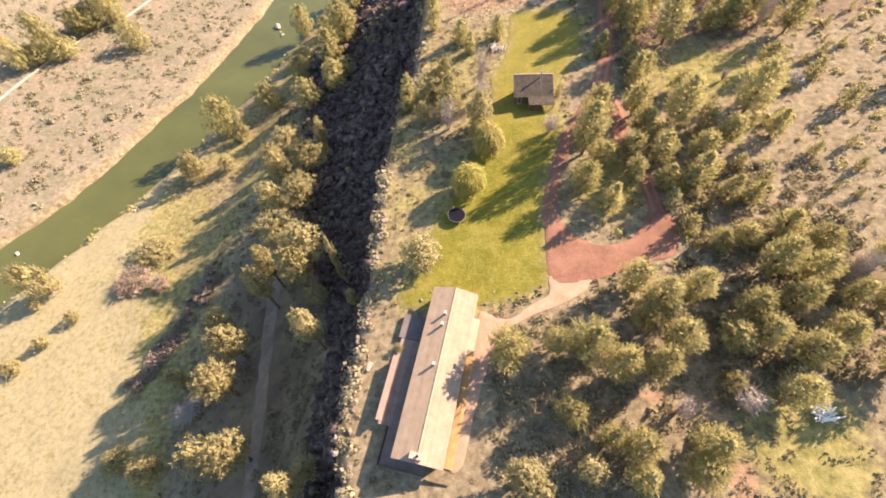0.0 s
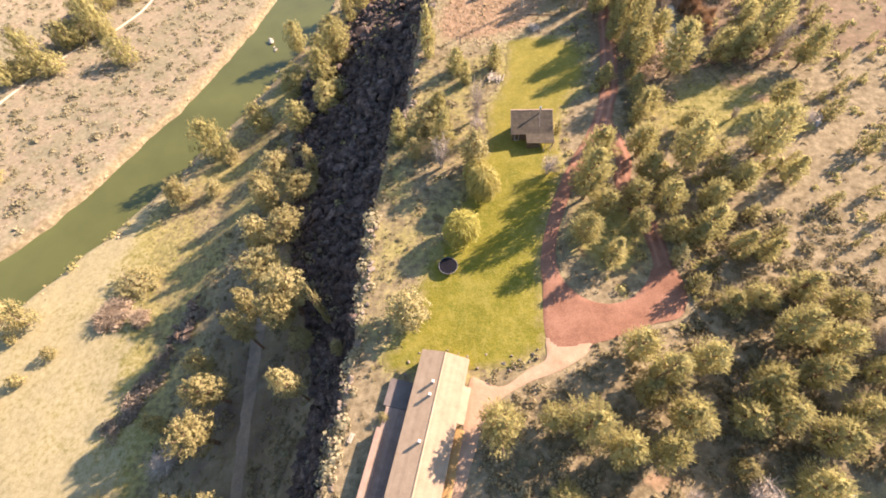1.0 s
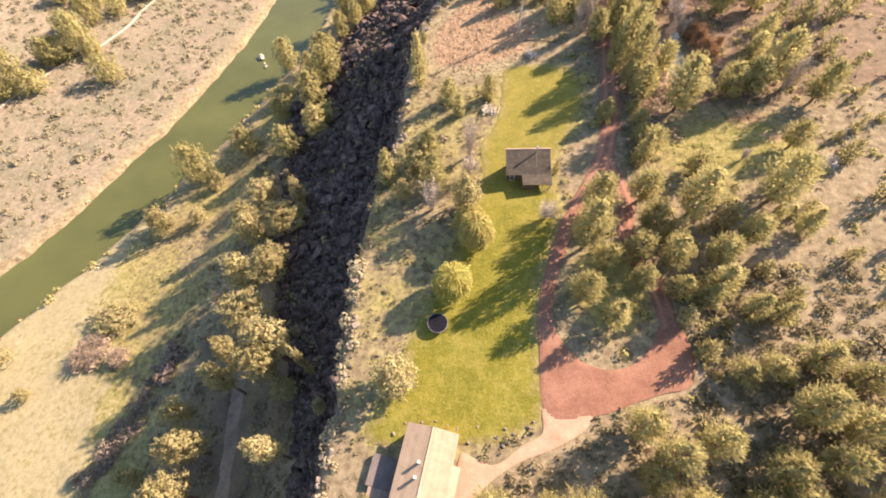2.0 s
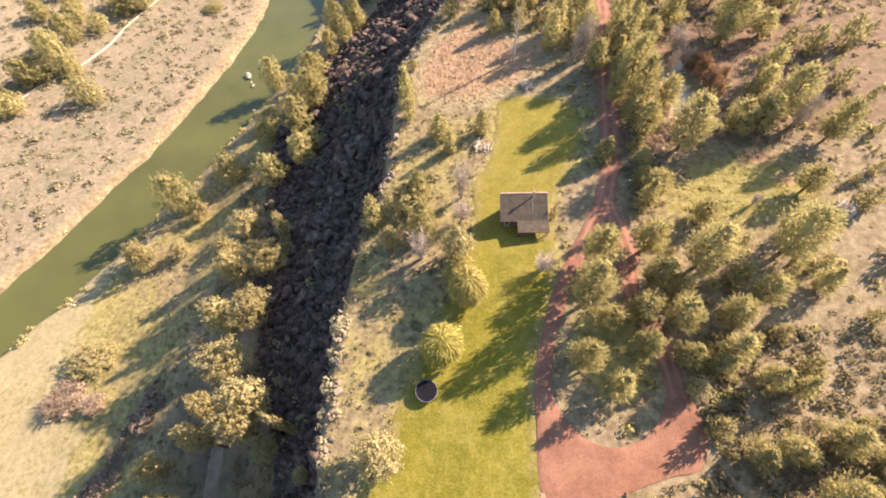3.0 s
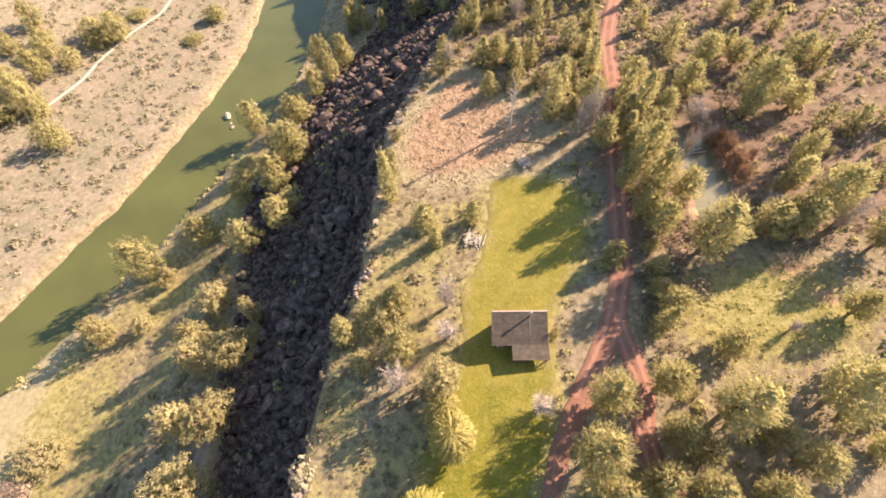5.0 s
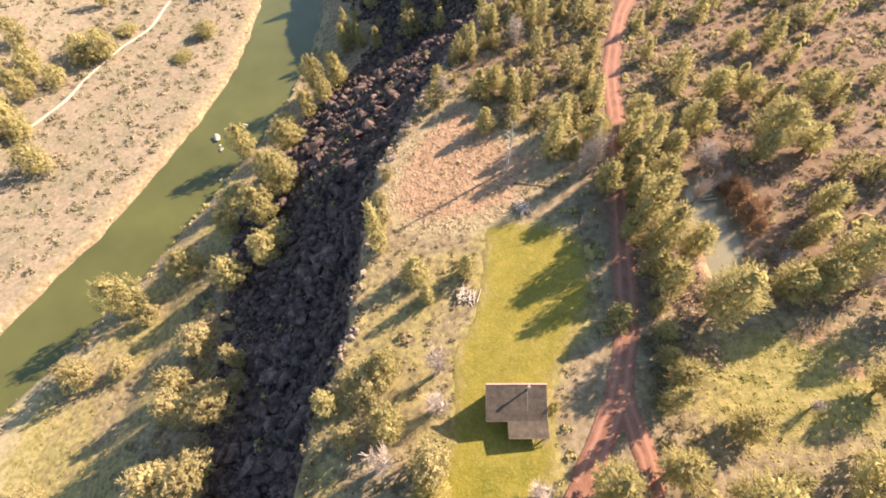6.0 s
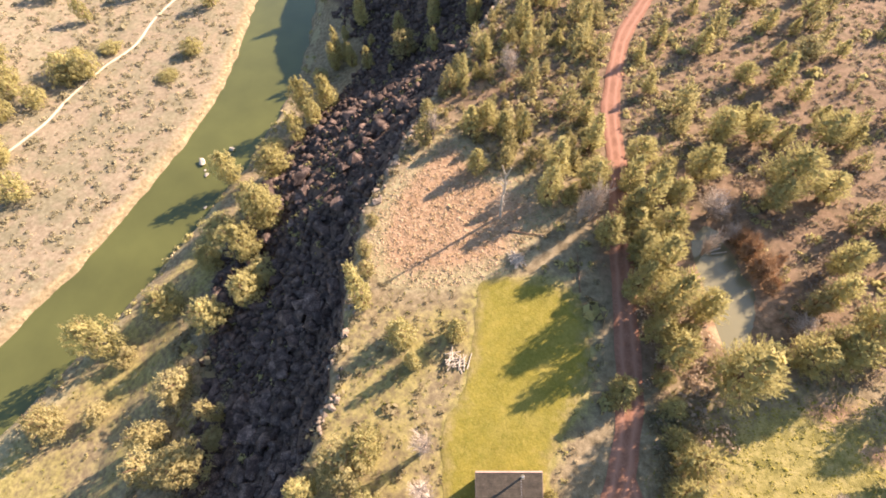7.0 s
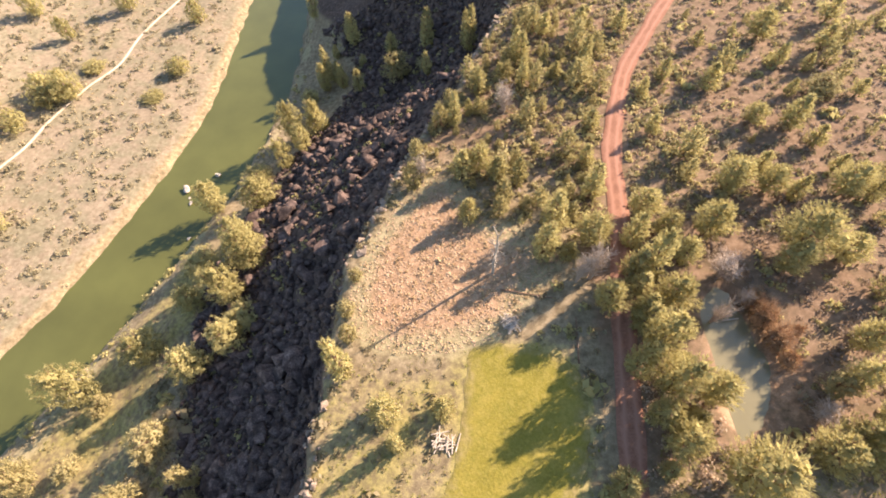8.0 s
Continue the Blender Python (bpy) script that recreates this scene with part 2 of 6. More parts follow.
def height(x, y):
    """The ground's height in metres, for arrays or numbers."""
    x, y = np.asarray(x, float), np.asarray(y, float)
    rim = np.interp(y, RIM_Y, RIM_X) + 0.9 * wave(x * 0, y, 3.0, 4.0)
    flat = -1.23 + 0.1072 * np.clip(x, -40, 95) + 0.055 * np.maximum(x - 95, 0) - 0.0126 * np.clip(y, -60, 146) - 0.039 * np.maximum(y - 146, 0)
    flat = flat + 0.12 * wave(x, y, 9.0)
    down = rim - x
    slope = np.interp(down, [-1, 0, 0.8, 2.2, 9, 20, 31, 50, 60, 75, 110, 160], [0.0, 0.2, 1.4, 7.5, 13.4, 19.2, 26.1, 31.3, 35.4, 37.7, 40.1, 41.2])
    mild = np.interp(down, [-1, 0, 1.5, 5, 9, 20, 31, 50, 60, 75, 110, 160], [0.0, 0.2, 2.1, 5.3, 7.9, 12.2, 20.3, 30.2, 34.8, 37.7, 40.1, 41.2])
    steep = np.interp(down, [-1, 0, 0.8, 2.2, 9, 15, 23, 31, 50, 60, 75, 110, 160], [0.0, 0.2, 1.6, 9.9, 18.0, 22.6, 27.3, 30.2, 34.2, 36.0, 37.7, 40.1, 41.2])
    south = 1 - smooth_step(y, 30, 64)
    north = smooth_step(y, 116, 131) * (1 - smooth_step(y, 168, 191))
    slope = slope * (1 - north - south) + mild * north + steep * south
    rough = np.interp(down, [0, 4, 30, 45, 70], [0.0, 1.0, 1.0, 0.3, 0.12])
    bench = flat - slope + rough * (0.55 * wave(x, y, 2.2, 1.0) + 0.5 * wave(x, y, 5.0, 2.0))
    bench = np.where(down > 20, np.maximum(bench, -47.5), bench)
    near, far = np.interp(y, NEAR_Y, NEAR_X), np.interp(y, FAR_Y, FAR_X)
    near, far = near + 0.8 * wave(x * 0, y, 4.0, 7.0), far + 0.5 * wave(x * 0, y, 3.0, 9.0)
    bank = WATER_Z + np.interp(x - near, [-8, -2, 0, 1.2, 4, 12, 25, 60], [-2.9, -1.4, 0.0, 1.4, 3.0, 6.5, 12.8, 46.4])
    z = np.where(down < 0, flat, np.minimum(bench, bank))
    over = WATER_Z + np.interp(far - x, [-6, 0, 1.0, 4, 15, 40, 70, 120, 300, 2000], [-2.9, 0.0, 1.0, 2.0, 2.8, 3.5, 5.2, 13.9, 46.4, 174.2]) + 0.2 * wave(x, y, 7.0, 3.0) * (far - x > 3)
    return np.where(x < (near + far) / 2, over, z)


def ground_z(x, y):
    return float(height(x, y))


def inside(x, y, outline):
    """Whether points lie in an outline, for arrays."""
    got = np.zeros(np.shape(x), bool)
    px, py = outline[-1]
    for qx, qy in outline:
        cross = (qy > y) != (py > y)
        with np.errstate(divide="ignore", invalid="ignore"):
            got ^= cross & (x < (px - qx) * (y - qy) / ((py - qy) or 1e-9) + qx)
        px, py = qx, qy
    return got


def spline(points, closed=True, steps=8):
    """A smooth line through points of the plan."""
    out, n = [], len(points)
    for i in range(n if closed else n - 1):
        p = [Vector(points[(i + k) % n] if closed else points[min(max(i + k, 0), n - 1)]) for k in (-1, 0, 1, 2)]
        for s in range(steps):
            t = s / steps
            out.append(tuple(0.5 * (2 * p[1] + (p[2] - p[0]) * t + (2 * p[0] - 5 * p[1] + 4 * p[2] - p[3]) * t * t + (3 * p[1] - p[0] - 3 * p[2] + p[3]) * t ** 3)))
    return out if closed else out + [tuple(points[-1])]


def edge_distance(x, y, outline):
    best = np.full(np.shape(x), 1e9)
    for (ax, ay), (bx, by) in zip(outline, outline[1:] + outline[:1]):
        dx, dy = bx - ax, by - ay
        k = np.clip(((x - ax) * dx + (y - ay) * dy) / max(dx * dx + dy * dy, 1e-9), 0, 1)
        best = np.minimum(best, np.hypot(x - ax - k * dx, y - ay - k * dy))
    return best


def mesh_object(name, verts, faces, mat, smooth=False):
    data = bpy.data.meshes.new(name)
    data.from_pydata([tuple(v) for v in verts], [], faces)
    data.materials.append(mat)
    if smooth:
        data.polygons.foreach_set("use_smooth", [True] * len(data.polygons))
    data.update()
    return new(name, data)


# outlines of the plan
LAWN_LINE = spline([(-9.6, 23.0), (-7.6, 20.2), (-4, 20.6), (3, 20.2), (10.5, 20.6), (14.2, 22.4), (16.6, 25.2), (16.8, 35.4), (18.4, 45.3), (21, 52.6), (22.9, 60.5), (22.9, 67.6), (23.6, 72.1), (25.6, 75.9), (28.7, 80.6), (31.0, 85.7), (32.0, 91.3), (31.6, 96.2), (28.0, 99.9), (16.5, 101.1), (14.5, 91.7), (12.6, 83.4), (9.5, 77.1), (9.5, 68.8), (6.5, 60.4), (3.5, 52.1), (1.5, 45.8), (-1.5, 41.7), (-3.8, 35.4), (-4.5, 29.2)])
BARE_LINE = spline([(0, 126.1), (6, 133.4), (12.2, 137.5), (18, 127.1), (25, 121.9), (31, 116.2), (25.5, 109.4), (23.5, 104.2), (17, 101.6), (9.4, 100.2), (1, 101.6), (-3.5, 105.2), (-4.6, 113.6)])
DRIVE_LINE = spline([(16.9, 24), (17.0, 34.4), (17.1, 39.1), (18.6, 45.3), (21.1, 52.6), (24.8, 59.9), (28.2, 60), (25.0, 54.7), (22.2, 48.5), (20.0, 41.7), (20.0, 36.2), (22.4, 32.2), (26.4, 30.3), (30.4, 31.0), (33.6, 33.8), (35.4, 36.6), (38.4, 36.0), (39.2, 31.5), (37.4, 27.6), (33.4, 26.6), (29.4, 25.4), (24, 23.8)], steps=5)
WALK_LINE = spline([(17.0, 25.6), (23.4, 25.0), (22.4, 22.2), (17.8, 19.6), (13.2, 18.0), (9.2, 15.8), (6.7, 13.4), (5.0, 8.6), (3.0, 2.6), (1.2, -4.2), (-0.8, -4.2), (1.4, 4.2), (3.2, 11.4), (4.4, 18.6), (6.4, 18.4), (9.4, 17.5), (13.4, 20.0), (16.2, 21.6)], steps=5)


BRANCH_PTS = np.array([(33.0, 72.4), (33.6, 69.2), (34.5, 64.5), (35.0, 60), (33.9, 55.6), (34.4, 50.5), (36.0, 46), (36.7, 41), (36.9, 37.0), (36.9, 34.0)])
ROAD_PTS = np.array([(26.0, 59.4), (29.0, 64.1), (32.6, 70.9), (36.0, 81.3), (37.8, 93.8), (39.4, 105.2), (42.2, 123), (43.6, 136.5), (45.4, 144.8), (50.8, 161.5), (58, 174), (65, 185.5), (78, 204.2)])
PATH_PTS = np.array([(-175, 108.9), (-162, 141.2), (-152, 160), (-142, 171.4), (-134.5, 185), (-131, 198.5), (-124.5, 217.3), (-117, 231.9), (-114.5, 251.7), (-107, 273.6)])


def off_line(x, y, pts, gap):
    best = np.full(len(x), 1e9)
    for (ax, ay), (bx, by) in zip(pts, pts[1:]):
        dx, dy = bx - ax, by - ay
        k = np.clip(((x - ax) * dx + (y - ay) * dy) / (dx * dx + dy * dy), 0, 1)
        best = np.minimum(best, np.hypot(x - ax - k * dx, y - ay - k * dy))
    return best > gap


def build_ground():
    def axis(lo, a, b, hi, step):
        core = np.arange(a, b + step / 2, step)
        out, s, v = [], step, b
        while v < hi:
            s *= 1.35
            v += s
            out.append(v)
        low, s, v = [], step, a
        while v > lo:
            s *= 1.35
            v -= s
            low.append(v)
        return np.concatenate([low[::-1], core, out])
    xs, ys = axis(-2600, -190, 120, 2600, 1.15), axis(-2600, -26, 280, 2600, 1.15)
    gx, gy = np.meshgrid(xs, ys)
    gz = height(gx, gy)
    # the pond lies in a hollow of its own
    near_pond = (np.abs(gx - 54) < 14) & (np.abs(gy - 98) < 23)
    px, py = gx[near_pond], gy[near_pond]
    far_in = np.where(inside(px, py, POND_LINE), -1, 1) * edge_distance(px, py, POND_LINE)
    level = smooth_step(-far_in, -5.0, -0.4)
    gz[near_pond] = gz[near_pond] * (1 - level) + (POND_Z + 0.1) * level - 0.7 * smooth_step(-far_in, -0.3, 1.0)
    nx, ny = len(xs), len(ys)
    data = bpy.data.meshes.new("ground")
    idx = np.arange(nx * ny).reshape(ny, nx)
    quads = np.stack([idx[:-1, :-1], idx[:-1, 1:], idx[1:, 1:], idx[1:, :-1]], -1).reshape(-1, 4)
    data.vertices.add(nx * ny)
    data.vertices.foreach_set("co", np.stack([gx, gy, gz], -1).ravel())
    data.loops.add(quads.size)
    data.loops.foreach_set("vertex_index", quads.ravel().astype(np.int32))
    data.polygons.add(len(quads))
    data.polygons.foreach_set("loop_start", np.arange(0, quads.size, 4, dtype=np.int32))
    data.polygons.foreach_set("use_smooth", np.ones(len(quads), bool))
    data.update(calc_edges=True)
    rim = np.interp(gy, RIM_Y, RIM_X)
    down = rim - gx
    near, far = np.interp(gy, NEAR_Y, NEAR_X), np.interp(gy, FAR_Y, FAR_X)
    foot = np.interp(gy, [-80, 21, 47, 74, 106, 138, 160, 190, 215, 340], [4, 5, 15, 29, 36, 46, 56, 55, 44, 36])
    rock = smooth_step(down, -0.2, 1.0) * (1 - smooth_step(down, foot - 5, foot + 5))
    rock = np.maximum(rock, 0.46 * smooth_step(down, 0, 4) * (1 - smooth_step(down, 38, 52)) * (1 - smooth_step(gy, 45, 75)))
    bench = smooth_step(down, np.maximum(foot, 44) - 6, np.maximum(foot, 44) + 8) * smooth_step(gx - near, 3, 9)
    lawnish = np.where(inside(gx, gy, LAWN_LINE), 1.0, np.clip(1 - edge_distance(gx, gy, LAWN_LINE) / np.where(gx > 22, 4.5, 9), 0, 1) * 0.55)
    east = 0.95 * np.exp(-(((gx - 55) / 16) ** 2 + ((gy - 72) / 9) ** 2)) + 1.0 * np.exp(-(((gx - 47) / 10) ** 2 + ((gy + 2) / 9.3) ** 2)) + 1.0 * np.exp(-(((gx - 29) / 8) ** 2 + ((gy - 43) / 9) ** 2))
    strip = 0.47 * smooth_step(-gx, -14, -10) * smooth_step(gy, 21, 27) * (1 - smooth_step(gy, 96, 102))
    grass = np.clip(bench * (0.5 - 0.42 * smooth_step(gy, 135, 165)) + 0.54 * smooth_step(-gx - 0.33 * gy, 60, 80) * (gx > near) + (down < 0) * np.maximum(np.maximum(lawnish, east), strip), 0, 1)
    bare = np.where(inside(gx, gy, BARE_LINE), 0.6, np.clip(0.5 - edge_distance(gx, gy, BARE_LINE) / 8, 0, 1))
    wide = 1 + 1.1 * (1 - smooth_step(gy, 95, 130))
    banks = np.exp(-((gx - near - 3.0 * wide) / (2.2 * wide)) ** 2) * (0.5 + 0.35 * wave(gx, gy, 5.0, 6.0)) + np.exp(-((far - gx - 1.0) / 0.8) ** 2) * (0.15 + 0.3 * wave(gx, gy, 4.0, 2.5))
    field = 0.48 * smooth_step(-gx - 0.33 * gy, 60, 80) * (gx > near)
    straw = np.clip(bare + banks + 0.18 * (gx < far) + field + 0.2 * bench, 0, 1)
    pinkish = np.where(inside(gx, gy, BARE_LINE), np.clip(edge_distance(gx, gy, BARE_LINE) / 7, 0, 0.8), 0.0) + 0.9 * np.exp(-(((gx - 15.5) / 2.2) ** 2 + ((gy + 2.2) / 2.8) ** 2)) + 0.9 * np.exp(-(((gx - 37.5) / 2.0) ** 2 + ((gy + 4) / 9) ** 2)) + 0.85 * np.exp(-(((gx - 59) / 3.5) ** 2 + ((gy - 95) / 8) ** 2)) + 0.6 * np.exp(-(((gx - 50) / 2.5) ** 2 + ((gy - 92) / 6) ** 2)) + 0.8 * np.exp(-(((gx - 29) / 4) ** 2 + ((gy - 4.7) / 1.5) ** 2)) + 0.7 * np.exp(-(((gx - 61) / 4.5) ** 2 + ((gy - 79) / 2.2) ** 2)) + 0.7 * np.exp(-(((gx - 64.5) / 2.5) ** 2 + ((gy - 73.5) / 1.8) ** 2))
    greyish = (far - gx > 2.5) * (0.8 + 0.15 * wave(gx, gy, 11.0, 4.0))
    umber = 0.62 * (down < -1.5) * np.maximum(smooth_step(gy + 0.3 * gx, 128, 152), smooth_step(gx, 32, 37) * smooth_step(gy, 78, 87)) * ~inside(gx, gy, BARE_LINE)
    for name, values in (("umber", umber), ("greyish", np.clip(greyish, 0, 1)), ("pinkish", np.clip(pinkish, 0, 1)), ("rock", rock), ("grass", grass), ("straw", straw)):
        data.attributes.new(name, "FLOAT", "POINT").data.foreach_set("value", values.ravel().astype(np.float32))
    data.materials.append(GROUND)
    return tagged(new("ground", data), "dry sage soil, grass and basalt slope falling to a river", "ground", kind="structure")


def drape(name, outline, mat, lift, label, step=0.45):
    """A sheet laid over the ground inside an outline, with a thin edge."""
    ox, oy = np.array(outline).T
    xs, ys = np.arange(ox.min() - step, ox.max() + 2 * step, step), np.arange(oy.min() - step, oy.max() + 2 * step, step)
    gx, gy = np.meshgrid(xs, ys)
    cell = inside(gx[:-1, :-1] + step / 2, gy[:-1, :-1] + step / 2, outline)
    bm = bmesh.new()
    made = {}
    def vert(i, j):
        if (i, j) not in made:
            made[i, j] = bm.verts.new((xs[i], ys[j], 0))
        return made[i, j]
    for j, i in np.argwhere(cell):
        bm.faces.new((vert(i, j), vert(i + 1, j), vert(i + 1, j + 1), vert(i, j + 1)))
    bm.verts.ensure_lookup_table()
    border = {v for e in bm.edges if e.is_boundary for v in e.verts}
    # pull the stepped border onto the outline
    segs = np.array(outline)
    for v in border:
        a, b = segs, np.roll(segs, -1, 0)
        d = b - a
        k = np.clip(((v.co.x - a[:, 0]) * d[:, 0] + (v.co.y - a[:, 1]) * d[:, 1]) / np.maximum((d ** 2).sum(1), 1e-9), 0, 1)
        q = a + k[:, None] * d
        n = np.argmin((q[:, 0] - v.co.x) ** 2 + (q[:, 1] - v.co.y) ** 2)
        v.co.x, v.co.y = q[n]
    zs = height(np.array([v.co.x for v in bm.verts]), np.array([v.co.y for v in bm.verts]))
    for v, z in zip(bm.verts, zs):
        v.co.z = z + lift - (0.07 if v in border else 0.0)
    data = bpy.data.meshes.new(name)
    bm.to_mesh(data)
    bm.free()
    data.materials.append(mat)
    at = np.array([v.co[:2] for v in data.vertices])
    inset = np.clip(edge_distance(at[:, 0], at[:, 1], list(outline)) / 6.0, 0, 1)
    data.attributes.new("inset", "FLOAT", "POINT").data.foreach_set("value", inset.astype(np.float32))
    data.polygons.foreach_set("use_smooth", [True] * len(data.polygons))
    return tagged(new(name, data), label, name.split("_")[0], kind="structure")


def ribbon(name, line, width, mat, lift, label, category, kind="structure"):
    """A track of a given width along a line of the plan."""
    pts = spline(line, closed=False, steps=10)
    verts, faces = [], []
    cols = 7
    for n, p in enumerate(pts):
        a, b = Vector(pts[max(n - 1, 0)]), Vector(pts[min(n + 1, len(pts) - 1)])
        side = Vector((b - a).to_2d()).normalized()
        side = Vector((side.y, -side.x))
        w = width * (1 + 0.12 * float(wave(p[0], p[1], 2.5, 5.0)))
        for c in range(cols):
            f = c / (cols - 1) - 0.5
            q = Vector(p) + side * f * w
            rut = -0.05 if c in (2, 4) else 0.0
            verts.append((q.x, q.y, ground_z(q.x, q.y) + lift + rut - (0.12 if c in (0, cols - 1) else 0)))
    for n in range(len(pts) - 1):
        for c in range(cols - 1):
            k = n * cols + c
            faces.append((k, k + 1, k + cols + 1, k + cols))
    ob = mesh_object(name, verts, faces, mat, True)
    ob.data.attributes.new("across", "FLOAT", "POINT").data.foreach_set("value", [(k % cols) / (cols - 1) for k in range(len(verts))])
    return tagged(ob, label, category, kind=kind)


POND_LINE = spline([(53.0, 108.6), (55.4, 108.2), (56.4, 103.6), (57.0, 100.4), (57.6, 96.8), (56.4, 92.8), (54.0, 89.0), (51.2, 87.6), (50.4, 90.4), (50.6, 94.0), (50.8, 98.0), (50.4, 101.6), (50.8, 105.2)])
POND_Z = ground_z(52.0, 96.9) - 0.3
build_ground()


def water_sheet(name, verts, faces, mat, label):
    return tagged(mesh_object(name, verts, faces, mat), label, "water", kind="structure")


def build_river():
    ys = np.arange(-76, 348, 4.0)
    near, far = np.interp(ys, NEAR_Y, NEAR_X) + 3, np.interp(ys, FAR_Y, FAR_X) - 2
    verts, faces = [], []
    for y, a, b in zip(ys, far, near):
        verts += [(a + (b - a) * k / 4, y, WATER_Z) for k in range(5)]
    for n in range(len(ys) - 1):
        faces += [(n * 5 + k, n * 5 + k + 1, n * 5 + k + 6, n * 5 + k + 5) for k in range(4)]
    water_sheet("river_water", verts, faces, RIVER, "smooth olive-green river water between grassy banks")


build_river()
water_sheet("pond_water", [(x, y, POND_Z) for x, y in spline([(54.2 + (x - 54.2) * 1.22, 98.5 + (y - 98.5) * 1.06) for x, y in POND_LINE[::8]])], [tuple(range(len(POND_LINE[::8]) * 8))], POND, "small murky tan pond among bare shrubs")
drape("lawn", [(x + 0.35 * float(wave(x, y, 1.3, 3.0)), y + 0.3 * float(wave(y, x, 1.1, 5.0))) for x, y in LAWN_LINE], LAWN, 0.1, "mown green lawn between house and cabin")
drape("driveway_turnaround", DRIVE_LINE, CINDER, 0.18, "red cinder driveway loop beside the lawn")
drape("walkway", WALK_LINE, PALE_GRAVEL, 0.15, "pale pink gravel walk leading to the house")
ribbon("road", [(26.0, 59.4), (29.0, 64.1), (32.6, 70.9), (36.0, 81.3), (37.8, 93.8), (39.4, 105.2), (42.2, 123), (43.6, 136.5), (45.4, 144.8), (50.8, 161.5), (58, 174), (65, 185.5), (78, 204.2), (95, 224)], 3.5, ROAD_CINDER, 0.2, "red cinder two-track road through the trees", "road")
ribbon("side_road", [tuple(p) for p in BRANCH_PTS.tolist()], 2.9, ROAD_CINDER, 0.17, "red cinder side road under the pines", "road")
ribbon("footpath", [(-175, 108.9), (-162, 141.2), (-152, 160), (-142, 171.4), (-134.5, 185), (-131, 198.5), (-124.5, 217.3), (-117, 231.9), (-114.5, 251.7), (-107, 273.6), (-98, 303.8)], 1.0, TRACK, 0.12, "pale worn dirt footpath on the far bank", "path")
NEEDLE_LITTER = mottled("orange_needle_litter", (0.30, 0.185, 0.075), (0.42, 0.27, 0.115), (0.52, 0.35, 0.165), 0.8, 6.0, bump=0.4)
house_turn = Matrix.Rotation(radians(-12.6), 2)
ribbon("needle_bed", [tuple(Vector((-2.12, 9.44)) + house_turn @ Vector((4.35, y))) for y in (-13.5, -9.0, -4.5, 0.0, 3.0)], 1.5, NEEDLE_LITTER, 0.2, "orange pine-needle bed along the house wall", "bed")
ribbon("old_track", [(-44, 62), (-45.3, 51), (-46.2, 42), (-46, 31.5), (-44.8, 21), (-43.5, 10.5), (-42.4, 1), (-42.0, -8), (-41.5, -24)], 3.2, WORN_DIRT, 0.12, "faint grey-brown dirt track below the cliff", "path")


# ---- small builders ----
def part(name, bm, mat, parent=None, label="", smooth=False):
    """Links a bmesh as one mesh object, under a thing or a part."""
    data = bpy.data.meshes.new(name)
    bm.to_mesh(data)
    bm.free()
    data.materials.append(mat)
    if smooth:
        data.polygons.foreach_set("use_smooth", [True] * len(data.polygons))
    ob = new(name, data)
    ob.parent = parent
    return tagged(ob, label)


def thing(name, m, label, category, group="", kind=""):
    ob = new(name)
    ob.matrix_basis = m
    return tagged(ob, label, category, group, kind)


def shared(name, data, parent, m=None, label=""):
    """An object of its own on mesh data that others use too."""
    ob = new(name, data)
    ob.parent = parent
    if m is not None:
        ob.matrix_basis = m
    return tagged(ob, label)


def add_box(bm, x0, x1, y0, y1, z0, z1, bevel=0.0):
    vs = [bm.verts.new(p) for p in ((x0, y0, z0), (x1, y0, z0), (x1, y1, z0), (x0, y1, z0), (x0, y0, z1), (x1, y0, z1), (x1, y1, z1), (x0, y1, z1))]
    fs = [bm.faces.new([vs[i] for i in f]) for f in ((3, 2, 1, 0), (4, 5, 6, 7), (0, 1, 5, 4), (1, 2, 6, 5), (2, 3, 7, 6), (3, 0, 4, 7))]
    if bevel:
        bmesh.ops.bevel(bm, geom=list({e for f in fs for e in f.edges}), offset=bevel, segments=1, affect="EDGES")
    return vs


def add_prism(bm, outline, along, depth):
    """A flat outline of 3D points pushed along a vector."""
    a = [bm.verts.new(p) for p in outline]
    b = [bm.verts.new(Vector(p) + Vector(along) * depth) for p in outline]
    n = len(a)
    bm.faces.new(a[::-1])
    bm.faces.new(b)
    for i in range(n):
        bm.faces.new((a[i], a[(i + 1) % n], b[(i + 1) % n], b[i]))


def add_stick(bm, a, b, ra, rb, sides=6):
    """A tapered round stick from a to b."""
    a, b = Vector(a), Vector(b)
    d = (b - a).normalized()
    u = d.cross(Vector((0.3, 0.9, 0.2)) if abs(d.z) > 0.9 else Vector((0, 0, 1))).normalized()
    v = d.cross(u)
    rings = []
    for c, r in ((a, ra), (b, rb)):
        rings.append([bm.verts.new(c + (u * math.cos(k * math.tau / sides) + v * math.sin(k * math.tau / sides)) * r) for k in range(sides)])
    for k in range(sides):
        bm.faces.new((rings[0][k], rings[0][(k + 1) % sides], rings[1][(k + 1) % sides], rings[1][k]))
    bm.faces.new(rings[0][::-1])
    bm.faces.new(rings[1])


